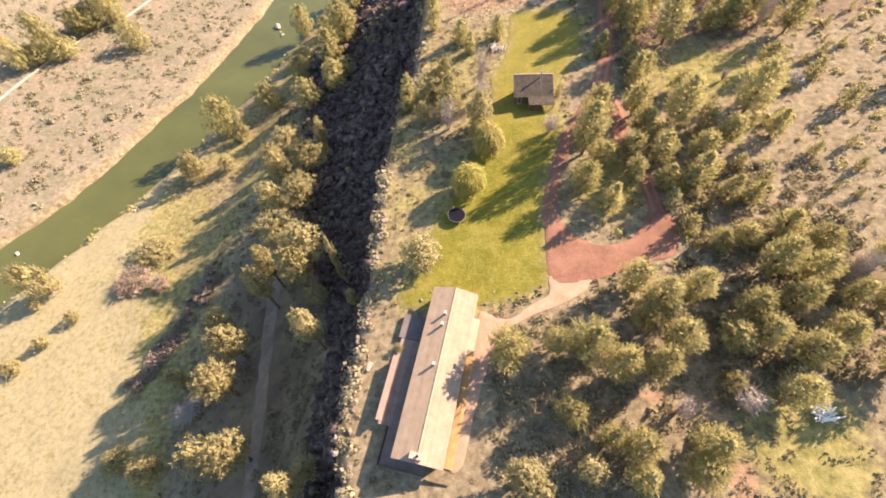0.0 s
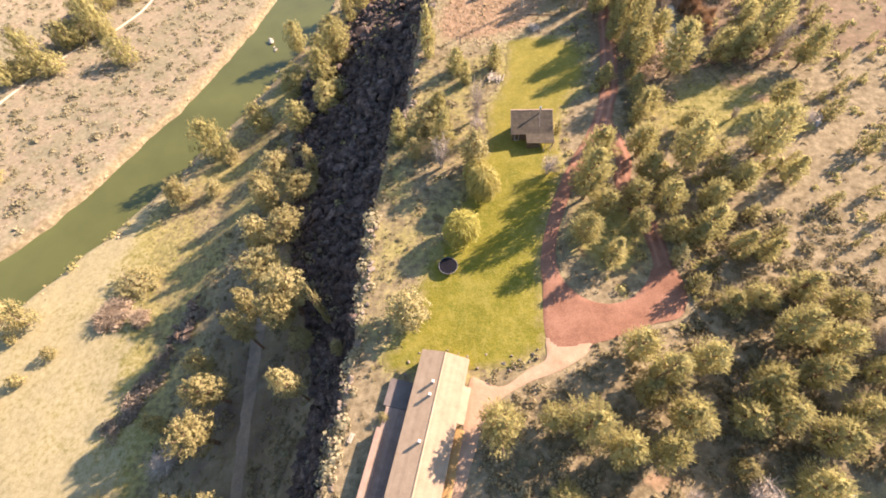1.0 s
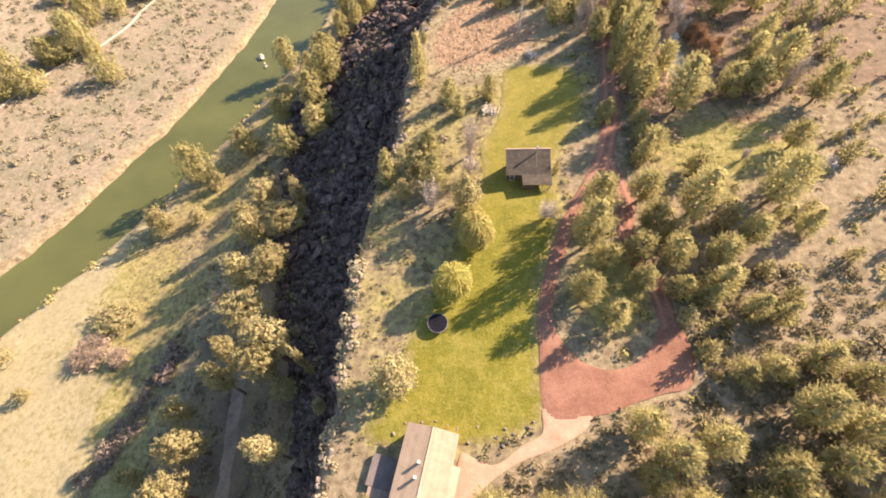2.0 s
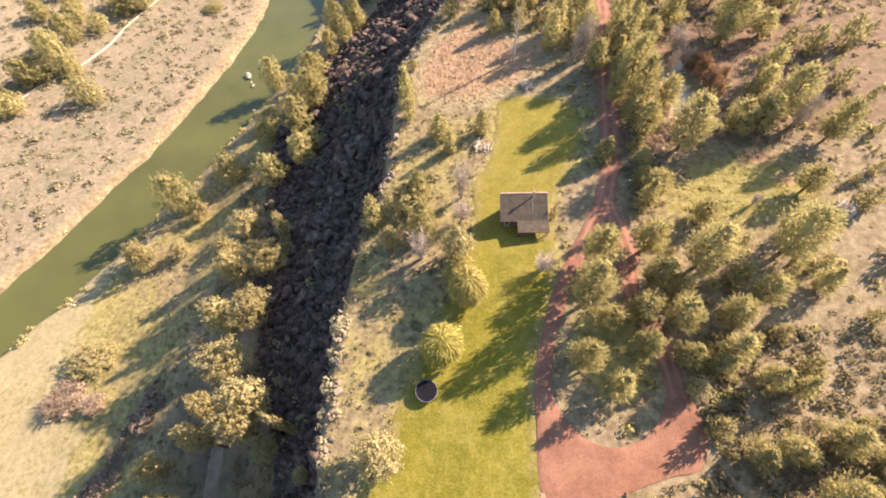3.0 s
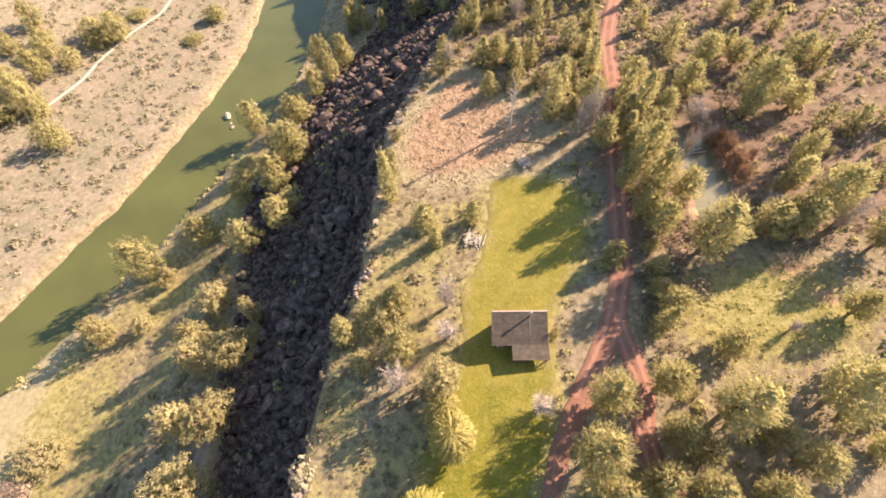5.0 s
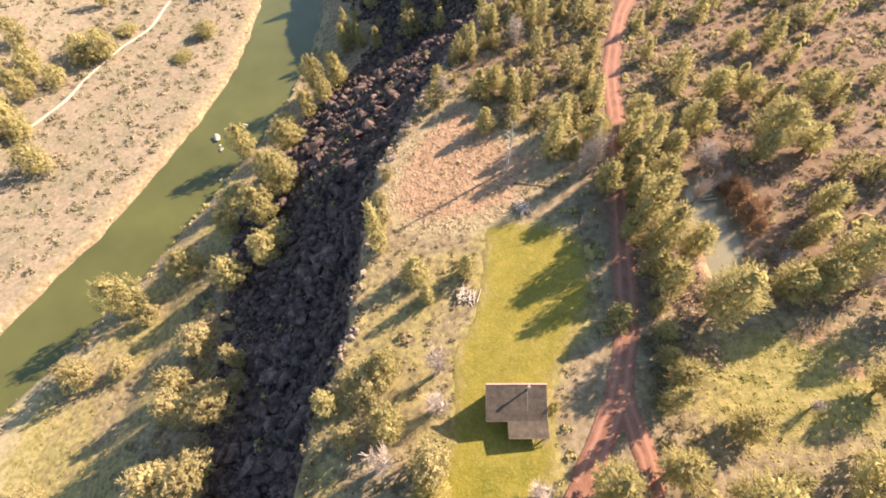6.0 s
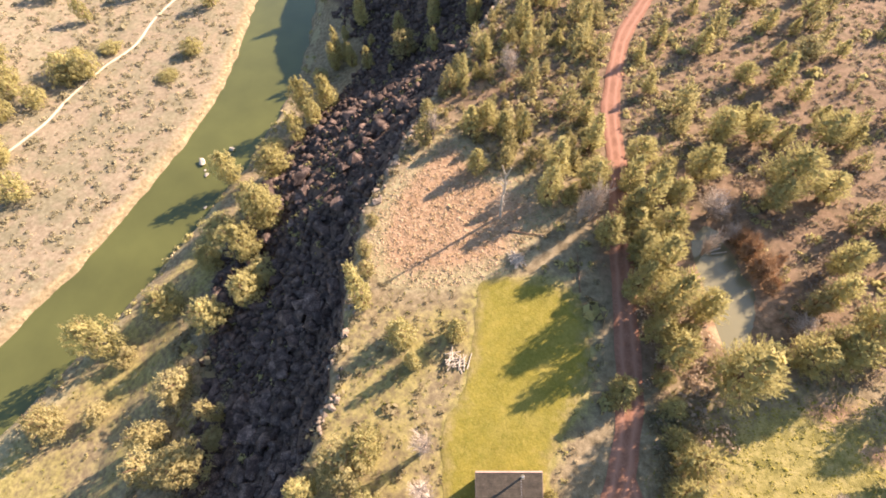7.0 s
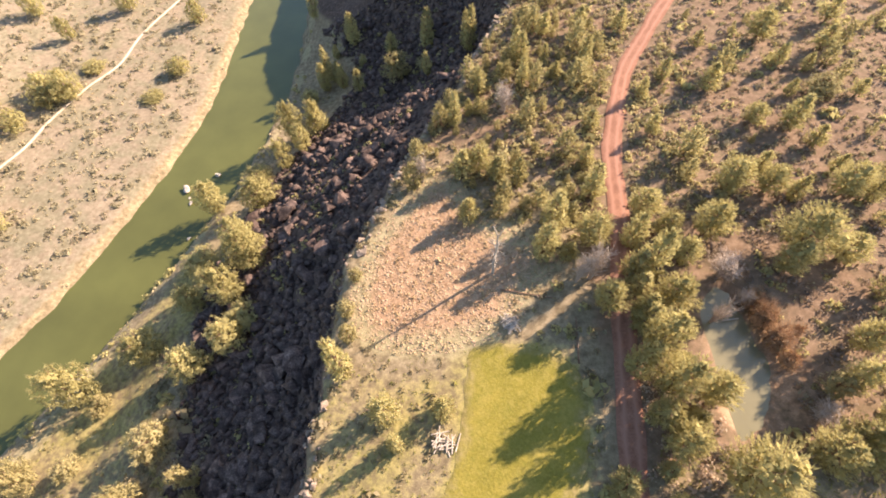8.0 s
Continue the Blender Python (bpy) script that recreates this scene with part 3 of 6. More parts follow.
def rock_mesh(name, seed, mat, flat=0.7):
    """An angular block: the hull of a few random points."""
    rng = random.Random(seed)
    bm = bmesh.new()
    for k in range(11):
        p = Vector((rng.gauss(0, 1), rng.gauss(0, 1), rng.gauss(0, 1))).normalized() * rng.uniform(0.75, 1.05)
        bm.verts.new((p.x * rng.uniform(0.9, 1.15), p.y, p.z * flat))
    got = bmesh.ops.convex_hull(bm, input=bm.verts)
    bmesh.ops.delete(bm, geom=[v for v in set(got["geom_interior"]) if isinstance(v, bmesh.types.BMVert)], context="VERTS")
    bmesh.ops.bevel(bm, geom=bm.edges[:], offset=0.05, segments=1, affect="EDGES")
    data = bpy.data.meshes.new(name)
    bm.to_mesh(data)
    bm.free()
    data.materials.append(mat)
    return data


def joined(name, verts, faces, mat):
    """Many small pieces in one mesh, quickly, from arrays of quads."""
    data = bpy.data.meshes.new(name)
    data.vertices.add(len(verts))
    data.vertices.foreach_set("co", np.asarray(verts, np.float32).ravel())
    faces = np.asarray(faces, np.int32)
    data.loops.add(faces.size)
    data.loops.foreach_set("vertex_index", faces.ravel())
    data.polygons.add(len(faces))
    data.polygons.foreach_set("loop_start", np.arange(0, faces.size, faces.shape[1], dtype=np.int32))
    data.update(calc_edges=True)
    data.materials.append(mat)
    return data


def leaf_quads(centres, outward, length, width, rng, droop=0.0, spread=0.8, broad=False):
    """Leaf sprays: one folded diamond, or a broader ragged patch, at each centre, facing roughly outward."""
    n = len(centres)
    normal = outward + rng.normal(0, spread, (n, 3))
    normal /= np.linalg.norm(normal, axis=1, keepdims=True) + 1e-9
    along = np.cross(normal, rng.normal(0, 1, (n, 3)))
    along[:, 2] -= droop
    along -= normal * (along * normal).sum(1, keepdims=True)
    along /= np.linalg.norm(along, axis=1, keepdims=True) + 1e-9
    side = np.cross(normal, along)
    size = rng.uniform(0.65, 1.35, (n, 1))
    a, b = centres - along * length * size / 2, centres + along * length * size / 2
    c, d = centres + side * width * size / 2 + normal * 0.04, centres - side * width * size / 2 + normal * 0.04
    if broad:
        slip = side * width * size * rng.uniform(0.2, 0.5, (n, 1))
        a, b = a - slip, b + slip
        c, d = c - along * length * size * rng.uniform(0.1, 0.4, (n, 1)), d + along * length * size * rng.uniform(0.1, 0.4, (n, 1))
    verts = np.stack([a, d, b, c], 1).reshape(-1, 3)
    return verts, np.arange(4 * n).reshape(n, 4)


def spike_quads(centres, outward, length, width, rng, spread=0.4):
    """Needle sprays: one slim diamond at each centre, pointing outward."""
    n = len(centres)
    along = outward + rng.normal(0, spread, (n, 3))
    along /= np.linalg.norm(along, axis=1, keepdims=True) + 1e-9
    side = np.cross(along, rng.normal(0, 1, (n, 3)))
    side /= np.linalg.norm(side, axis=1, keepdims=True) + 1e-9
    size = rng.uniform(0.65, 1.35, (n, 1))
    low, high = centres - along * length * size * 0.35, centres + along * length * size * 0.65
    verts = np.stack([low, centres - side * width * size / 2, high, centres + side * width * size / 2], 1).reshape(-1, 3)
    return verts, np.arange(4 * n).reshape(n, 4)


# ---- trees ----
PINE_LEAF = island_tinted("pine_needles", (0.30, 0.266, 0.115), (0.435, 0.388, 0.174), (0.54, 0.488, 0.232), translucent=0.5)
JUNIPER_LEAF = island_tinted("juniper_sprays", (0.318, 0.284, 0.125), (0.438, 0.396, 0.182), (0.543, 0.494, 0.242), translucent=0.5)
PALE_LEAF = island_tinted("pale_spring_leaves", (0.285, 0.25, 0.118), (0.40, 0.353, 0.175), (0.50, 0.446, 0.24), translucent=0.5)
PALE_WILLOW_LEAF = island_tinted("pale_yellow_willow_leaves", (0.36, 0.315, 0.11), (0.49, 0.435, 0.17), (0.59, 0.53, 0.24), translucent=0.5)
WILLOW_LEAF = island_tinted("yellow_green_willow_leaves", (0.30, 0.277, 0.068), (0.43, 0.395, 0.115), (0.55, 0.505, 0.18), translucent=0.5)
YOUNG_LEAF = island_tinted("young_juniper_sprays", (0.25, 0.222, 0.105), (0.355, 0.315, 0.15), (0.455, 0.408, 0.205), translucent=0.5)
SAGE_LEAF = island_tinted("grey_green_sage", (0.20, 0.172, 0.10), (0.295, 0.255, 0.157), (0.39, 0.338, 0.222), scale=0.1, translucent=0.45)
PALE_SAGE = island_tinted("pale_silvery_sage", (0.30, 0.268, 0.172), (0.41, 0.368, 0.243), (0.50, 0.455, 0.315), scale=0.1, translucent=0.5)
STRAW_TUFT = island_tinted("dry_straw_tufts", (0.28, 0.20, 0.10), (0.42, 0.32, 0.18), (0.56, 0.45, 0.28), scale=0.1)
GREEN_TUFT = island_tinted("green_grass_tufts", (0.10, 0.11, 0.02), (0.19, 0.19, 0.04), (0.30, 0.27, 0.08), scale=0.1)
TWIG = mottled("bare_twigs", (0.30, 0.245, 0.20), (0.42, 0.355, 0.30), (0.54, 0.47, 0.40), 1.5, 9.0, bump=0.0)
PINK_TWIG = island_tinted("pinkish_brown_twigs", (0.25, 0.19, 0.138), (0.36, 0.28, 0.205), (0.46, 0.37, 0.28), translucent=0.3)
BROWN_TWIG = island_tinted("greyish_brown_twigs", (0.16, 0.125, 0.095), (0.24, 0.192, 0.15), (0.34, 0.28, 0.225), translucent=0.3)
RUST_TWIG = island_tinted("rust_coloured_twigs", (0.34, 0.22, 0.13), (0.48, 0.325, 0.195), (0.60, 0.43, 0.27), translucent=0.3)


def crown_profile(kind, f):
    """The crown's reach at a share f of its height, from its foot to its tip."""
    if kind == "juniper":
        return (0.62 + 0.38 * min(f / 0.2, 1.0)) * max(1.0 - max(f - 0.1, 0.0) ** 1.25 / 0.88, 0.0) ** 0.55 + 0.04
    if kind == "young_pine":
        return (0.66 + 0.34 * min(f / 0.2, 1.0)) * max(1.0 - max(f - 0.12, 0.0) ** 1.15 / 0.87, 0.0) ** 0.8 + 0.05
    if kind == "pine":
        return (0.66 + 0.34 * min(f / 0.3, 1.0)) * max(1.0 - max(f - 0.3, 0) ** 2 / 0.5, 0.03) ** 0.55
    return max(0.1, (1 - max(f - 0.25, 0) ** 2 / 0.5625) ** 0.5) * (0.75 + 0.25 * min(f / 0.25, 1))


# for each kind: clear trunk, limbs, rise of the limbs, size of a lobe, its upward stretch, spray length and width,
# sprays to a square metre, share of slim ones, how deep they reach into a lobe, how much they turn every way
CROWNS = {
    "pine": (0.14, 40, 0.45, 0.17, 1.0, 0.25, 0.16, 21, 0.85, 0.25, 0.45),
    "juniper": (0.05, 36, 0.75, 0.2, 1.15, 0.27, 0.17, 20, 0.72, 0.3, 0.42),
    "leafy": (0.14, 26, 0.4, 0.22, 1.0, 0.32, 0.24, 12, 0.3, 0.35, 0.45),
    "willow": (0.15, 30, 0.2, 0.3, 0.9, 0.4, 0.2, 5, 0.0, 0.4, 0.8),
}


def tree_template(kind, seed, tall, reach, leaf, label, category, small=False):
    """A tapered, slightly bent trunk with limbs, and a crown of rounded lobes, each a shell of small sprays."""
    rng = np.random.default_rng(seed)
    top = thing("young_juniper" if small and leaf is YOUNG_LEAF else kind_name(kind), Matrix.Identity(4), label, category)
    bm = bmesh.new()
    stems = 1 if kind in ("pine", "juniper") else int(rng.integers(2, 4))
    foot, limbs, rise, lobe, stretch, length, width, dense, needles, fuzz, spread = CROWNS[kind]
    if small:
        limbs, lobe, length, width, dense = 0, 0.3, 0.62, 0.4, 3.5
    if leaf is PALE_LEAF and tall > 12:
        foot = 0.42
    if kind == "pine" and tall > 9.5:
        foot = 0.2
    shape = "young_pine" if kind == "pine" and reach < 2.5 else kind
    bend = rng.normal(0, 0.03 * tall, (stems, 2))
    def stem_at(s, f):
        splay = 0 if stems == 1 else 0.30 * reach
        ang = s * math.tau / max(stems, 1) + seed
        return Vector((bend[s, 0] * f * f + splay * f * math.cos(ang), bend[s, 1] * f * f + splay * f * math.sin(ang), tall * f * 0.95))
    joints, sides = (3, 5) if small else (6, 7)
    for s in range(stems):
        base = 0.03 * tall / (1 if stems == 1 else 1.6)
        for k in range(joints):
            f0, f1 = k / joints * 0.95, (k + 1) / joints * 0.95
            add_stick(bm, stem_at(s, f0) - Vector((0, 0, 0.5 if k == 0 else 0)), stem_at(s, f1), base * (1 - f0) + 0.02, base * (1 - f1) + 0.02, sides)
    uneven = rng.uniform(0, math.tau, 4)
    def envelope(f, ang):
        """The crown's uneven reach."""
        swell = 0.11 * math.sin(2 * ang + uneven[0]) + 0.13 * math.sin(3 * ang + 7 * f + uneven[1]) + 0.10 * math.sin(13 * f + uneven[2] + 2 * ang)
        return reach * crown_profile(shape, f) * (1 + swell)
    for i in range(limbs):
        f = (i + rng.uniform(0.1, 0.9)) / limbs
        root = stem_at(i % stems, min(foot + (1 - foot) * f * 0.88, 0.93))
        ang = i * 2.39996 + rng.uniform(-0.5, 0.5)
        out = envelope(f, ang) * 0.85
        tip = Vector((root.x * 0.6 + out * math.cos(ang), root.y * 0.6 + out * math.sin(ang), min(tall * (foot + (1 - foot) * f) + rise * out * 0.4, tall * 0.97)))
        add_stick(bm, root, tip, 0.016 * tall * (1 - f * 0.7) * 0.5 + 0.015, 0.02, 3 if small else 4)
    part("trunk", bm, BARK, top)
    # lobes set over the crown's surface from foot to tip, a few left out
    high = tall * (1 - foot)
    size = lobe * reach ** 0.6 * 1.55
    sheet = 0.0
    steps = 24
    for k in range(steps):
        sheet += math.tau * reach * crown_profile(shape, (k + 0.5) / steps) * high / steps
    count = int(sheet / (math.pi * size * size * stretch) * (1.75 if kind != "leafy" else 1.35))
    shares = np.cumsum([crown_profile(shape, (k + 0.5) / steps) + 0.12 for k in range(steps)])
    hearts, radii = [], []
    for i in range(count):
        f = float(np.interp((i + 0.5) / count * shares[-1], shares, (np.arange(steps) + 1) / steps)) * 0.97
        if rng.random() < (0.17 if kind != "leafy" else 0.2):
            continue
        ang = i * 2.39996 + rng.uniform(-0.3, 0.3)
        r = size * rng.uniform(0.72, 1.25) * (1 - 0.35 * f)
        out = max(envelope(f, ang) - 0.7 * r, 0) * rng.uniform(0.82, 1.04)
        lean = stem_at(i % stems, f)
        hearts.append((lean.x * 0.5 + out * math.cos(ang), lean.y * 0.5 + out * math.sin(ang), tall * foot + high * f * 0.96 - 0.3 * r))
        radii.append(r)
    hearts, radii = np.array(hearts), np.array(radii)
    axis = hearts * (0, 0, 1) - (0, 0, 0.3 * reach)
    away = hearts - axis
    away /= np.linalg.norm(away, axis=1, keepdims=True) + 1e-9
    each = int(sheet * dense / len(hearts)) + 3
    d = rng.normal(0, 1, (len(hearts), each, 3)) + away[:, None] * 0.9 + (0, 0, 0.4)
    d /= np.linalg.norm(d, axis=2, keepdims=True)
    jut = rng.uniform(fuzz, 1.2, (len(hearts), each, 1)) + 0.5 * rng.random((len(hearts), each, 1)) ** 5
    centres = (hearts[:, None] + d * jut * radii[:, None, None] * (1, 1, stretch)).reshape(-1, 3)
    outs = (d * 1.0 + away[:, None] * 0.5).reshape(-1, 3)
    points = outs + (0, 0, 0.2)
    if kind in ("pine", "juniper"):
        # plumes of needles along boughs that reach out from the trunk and lift towards their tips
        up = np.interp(hearts[:, 2] / tall, [foot, 1.0], [0.25, 1.1] if kind == "pine" else [0.6, 1.4])
        way = np.stack([hearts[:, 0], hearts[:, 1], up * (np.hypot(hearts[:, 0], hearts[:, 1]) + 0.15)], -1)
        way /= np.linalg.norm(way, axis=1, keepdims=True) + 1e-9
        bough = np.clip(np.hypot(hearts[:, 0], hearts[:, 1]) * 0.75, 0.5, 2.6)
        u = rng.random((len(hearts), each, 1)) ** 0.75
        thick = radii[:, None, None] * (0.30 + 0.45 * np.sin(math.pi * u ** 0.8)) * jut
        tips = hearts[:, None] + way[:, None] * radii[:, None, None] * 0.7
        centres = (tips - way[:, None] * bough[:, None, None] * (1 - u) + d * thick * (1, 1, 0.9)).reshape(-1, 3)
        outs = (d * 0.8 + away[:, None] * 0.5 + (0, 0, 0.15)).reshape(-1, 3)
        points = (way[:, None] * 1.1 + d * 0.7).reshape(-1, 3)
    slim = rng.random(len(centres)) < needles
    verts, faces = leaf_quads(centres[~slim], outs[~slim], length, width, rng, 0.2, spread, True)
    if kind == "willow":
        # long leafy withes that hang outward from the dome
        n = 1700
        a, u = rng.uniform(0, math.tau, n), rng.random(n) ** 0.8
        rad = reach * np.sqrt(1 - (1 - u) ** 2) * rng.uniform(0.8, 1.05, n)
        at = np.stack([rad * np.cos(a), rad * np.sin(a), tall * (0.42 + 0.56 * (1 - u)) + rng.normal(0, 0.25, n)], -1)
        fall = np.stack([np.cos(a) * (1.1 - u), np.sin(a) * (1.1 - u), -0.35 - u], -1)
        more, extra = spike_quads(at, fall, 1.5, 0.13, rng, 0.2)
    else:
        more, extra = spike_quads(centres[slim], points[slim], 2.1 * length, 0.37 * length, rng, 0.4)
    verts, faces = np.concatenate([verts, more]), np.concatenate([faces, extra + len(verts)])
    # broad boughs deeper in, behind the outer sprays
    n = int(sheet * (0.8 if small else 1.5))
    f, ang = rng.random(n) ** 1.1, rng.uniform(0, math.tau, n)
    rad = np.array([envelope(p, q) for p, q in zip(f, ang)]) * rng.uniform(0.25, 0.72, n)
    at = np.stack([rad * np.cos(ang), rad * np.sin(ang), tall * foot + high * f * 0.9], -1)
    more, extra = leaf_quads(at, np.stack([np.cos(ang), np.sin(ang), 0.6 + 0 * ang], -1), 0.3 * reach ** 0.5 + 0.35, 0.6, rng, 0.0, 0.7, True)
    verts, faces = np.concatenate([verts, more]), np.concatenate([faces, extra + len(verts)])
    shared("crown", joined("crown", verts, faces, leaf), top)
    return top


def kind_name(kind):
    return {"pine": "pine_tree", "juniper": "juniper_tree", "leafy": "leafy_tree", "willow": "willow_tree"}[kind]


def bare_template(seed, tall, reach, mat, name, label, category, twigs=420, buds=0):
    """A leafless shrub or small tree: stems, branches and a haze of fine twigs."""
    rng = np.random.default_rng(seed)
    top = thing(name, Matrix.Identity(4), label, category)
    bm, fine = bmesh.new(), bmesh.new()
    for s in range(4):
        ang = s * 1.6 + rng.uniform(0, 0.8)
        end = Vector((0.4 * reach * math.cos(ang), 0.4 * reach * math.sin(ang), tall * rng.uniform(0.7, 0.95)))
        knee = end * 0.45 + Vector((rng.normal(0, 0.1), rng.normal(0, 0.1), 0))
        add_stick(bm, (0.1 * math.cos(ang), 0.1 * math.sin(ang), -0.3), knee, 0.022 * tall, 0.015 * tall, 6)
        add_stick(bm, knee, end, 0.015 * tall, 0.02, 5)
        for k in range(twigs // 4):
            f = rng.uniform(0.15, 1.0)
            root = knee * (f / 0.45) if f < 0.45 else knee.lerp(end, (f - 0.45) / 0.55)
            a = rng.uniform(0, math.tau)
            out = reach * rng.uniform(0.35, 0.8) * (1.1 - 0.5 * f)
            tip = root + Vector((out * math.cos(a), out * math.sin(a), out * rng.uniform(0.3, 1.1)))
            tip.z = min(tip.z, tall * 1.05)
            add_stick(fine, root, tip, 0.03, 0.012, 3)
            fork = root.lerp(tip, 0.5)
            add_stick(fine, fork, fork + Vector((rng.normal(0, 0.3), rng.normal(0, 0.3), rng.uniform(0.2, 0.6))) * reach * 0.4, 0.022, 0.01, 3)
    part("trunk", bm, mat if mat is not RUST_TWIG else BARK, top)
    part("twig_haze", fine, mat, top)
    if buds:
        # swelling buds and catkins over the twig ends
        d = rng.normal(0, 1, (buds, 3))
        d /= np.linalg.norm(d, axis=1, keepdims=True)
        d[:, 2] = np.abs(d[:, 2])
        lumps = 0.8 + 0.2 * np.sin(d[:, 0] * 6 + seed) * np.sin(d[:, 1] * 7)
        at = d * (lumps * rng.uniform(0.55, 1.02, buds))[:, None] * (reach, reach, tall * 0.95)
        verts, faces = leaf_quads(at, d, 0.17 * reach ** 0.5, 0.11 * reach ** 0.5, rng, 0.0, 0.7, True)
        shared("bud_haze", joined("bud_haze", verts, faces, mat), top)
    return top


def plant(templates, places, sink=0.15, group=""):
    """Stands copies of the templates at (x, y, height, reach), each turned and stretched its own way."""
    rng = random.Random(len(places) * 7 + 1)
    for n, (x, y, h, r) in enumerate(places):
        # of the templates, one that is near in size, so that sprays keep their scale
        near = sorted(templates, key=lambda one: abs(math.log(r / one[2])) + 0.4 * abs(math.log(h / one[1])) + 0.25 * rng.random())[:2]
        proto, tall, reach = near[rng.randrange(len(near))]
        s = r / reach
        m = Matrix.Translation((x, y, ground_z(x, y) - sink)) @ Matrix.Rotation(rng.uniform(0, math.tau), 4, "Z") @ Matrix.Diagonal((s * rng.uniform(0.93, 1.07), s * rng.uniform(0.93, 1.07), h / tall, 1))
        if proto.get("used"):
            ob = copy_thing(proto, m)
        else:
            proto["used"] = 1
            proto.matrix_basis = m
            ob = proto
        if group:
            ob["group"] = group


def clear_used(templates):
    for proto, *_ in templates:
        if "used" in proto:
            del proto["used"]
        else:
            for ob in (*proto.children_recursive, proto):
                bpy.data.objects.remove(ob)


# ---- the house ----
ROOF_TAN = mottled("tan_roof_shingle", (0.272, 0.203, 0.142), (0.338, 0.257, 0.182), (0.395, 0.307, 0.225), 0.8, 6.0, bump=0.25, depth=0.02, random_amount=0.14)
ROOF_GREY = mottled("weathered_grey_brown_shingle", (0.052, 0.043, 0.035), (0.092, 0.077, 0.06), (0.15, 0.122, 0.093), 1.2, 8.0, bump=0.4, depth=0.02, random_amount=0.14)
WALL_TAN = mottled("ochre_painted_siding", (0.38, 0.20, 0.08), (0.48, 0.27, 0.12), (0.55, 0.33, 0.16), 0.7, 7.0, bump=0.2)
WALL_BROWN = mottled("brown_stained_siding", (0.09, 0.06, 0.04), (0.14, 0.095, 0.065), (0.20, 0.14, 0.10), 0.7, 7.0, bump=0.3)
DECK_WOOD = mottled("grey_brown_deck_board", (0.20, 0.15, 0.125), (0.28, 0.215, 0.18), (0.36, 0.285, 0.24), 0.8, 8.0, bump=0.3, random_amount=0.25)
PINK_WOOD = mottled("pinkish_weathered_board", (0.33, 0.235, 0.19), (0.42, 0.305, 0.25), (0.50, 0.375, 0.31), 0.8, 8.0, bump=0.2)
RAIL_WOOD = mottled("pinkish_rail_board", (0.24, 0.165, 0.13), (0.31, 0.215, 0.172), (0.38, 0.272, 0.22), 0.8, 8.0, bump=0.2)
WHITE_PAINT = mottled("white_paint", (0.66, 0.64, 0.60), (0.75, 0.73, 0.70), (0.82, 0.80, 0.77), 1.0, 8.0, bump=0.1)
CONCRETE = mottled("grey_concrete", (0.22, 0.21, 0.22), (0.30, 0.29, 0.29), (0.38, 0.365, 0.36), 0.8, 7.0, bump=0.2)
# darker than CONCRETE: the house's shade on the pad is put into its colour
PAD_CONCRETE = mottled("shade_toned_purple_grey_concrete", (0.11, 0.092, 0.09), (0.15, 0.127, 0.12), (0.20, 0.17, 0.158), 0.8, 7.0, bump=0.2)
GLASS = material("window_glass", 0.05, 0.0, 0.6)[0]
GLASS.node_tree.nodes["Principled BSDF"].inputs["Base Color"].default_value = (0.02, 0.025, 0.03, 1)
METAL = material("galvanised_pipe", 0.35, 0.9, 0.5)[0]
METAL.node_tree.nodes["Principled BSDF"].inputs["Base Color"].default_value = (0.62, 0.62, 0.62, 1)
BLACK_MESH = mottled("black_woven_mat", (0.008, 0.008, 0.011), (0.012, 0.012, 0.017), (0.019, 0.019, 0.025), 2.0, 12.0, bump=0.1, spec=0.05)
BLUE_GREY = mottled("blue_grey_padding", (0.10, 0.10, 0.12), (0.15, 0.15, 0.18), (0.22, 0.22, 0.25), 2.0, 10.0, bump=0.1)


def shingle_slope(parent, mat, ridge, eave, y0, y1, courses, name="shingle_course"):
    """One roof slope as overlapping courses. ridge and eave are (x, z); the slope runs from y0 to y1."""
    rise = Vector((ridge[0] - eave[0], 0, ridge[1] - eave[1]))
    step = rise / courses
    normal = Vector((-rise.z, 0, rise.x)).normalized()
    if normal.z < 0:
        normal.negate()
    rng = random.Random(int(abs(y0) * 10) + courses)
    for k in range(courses):
        low, high = Vector((eave[0], 0, eave[1])) + step * k, Vector((eave[0], 0, eave[1])) + step * (k + 1.15 if k < courses - 1 else k + 1)
        bm = bmesh.new()
        ys = sorted([y0, y1] + [y0 + (y1 - y0) * (i + rng.uniform(0.2, 0.8)) / 9 for i in range(9)])
        rows = []
        for y in ys:
            sag = rng.uniform(-0.006, 0.006)
            rows.append([bm.verts.new(p + Vector((0, y, 0))) for p in (low, low + normal * (0.07 + sag), high + normal * 0.02, high)])
        for a, b in zip(rows, rows[1:]):
            for i in range(4):
                bm.faces.new((a[i], a[(i + 1) % 4], b[(i + 1) % 4], b[i]))
        bm.faces.new(rows[0])
        bm.faces.new(rows[-1][::-1])
        bmesh.ops.recalc_face_normals(bm, faces=bm.faces)
        part(name, bm, mat, parent)


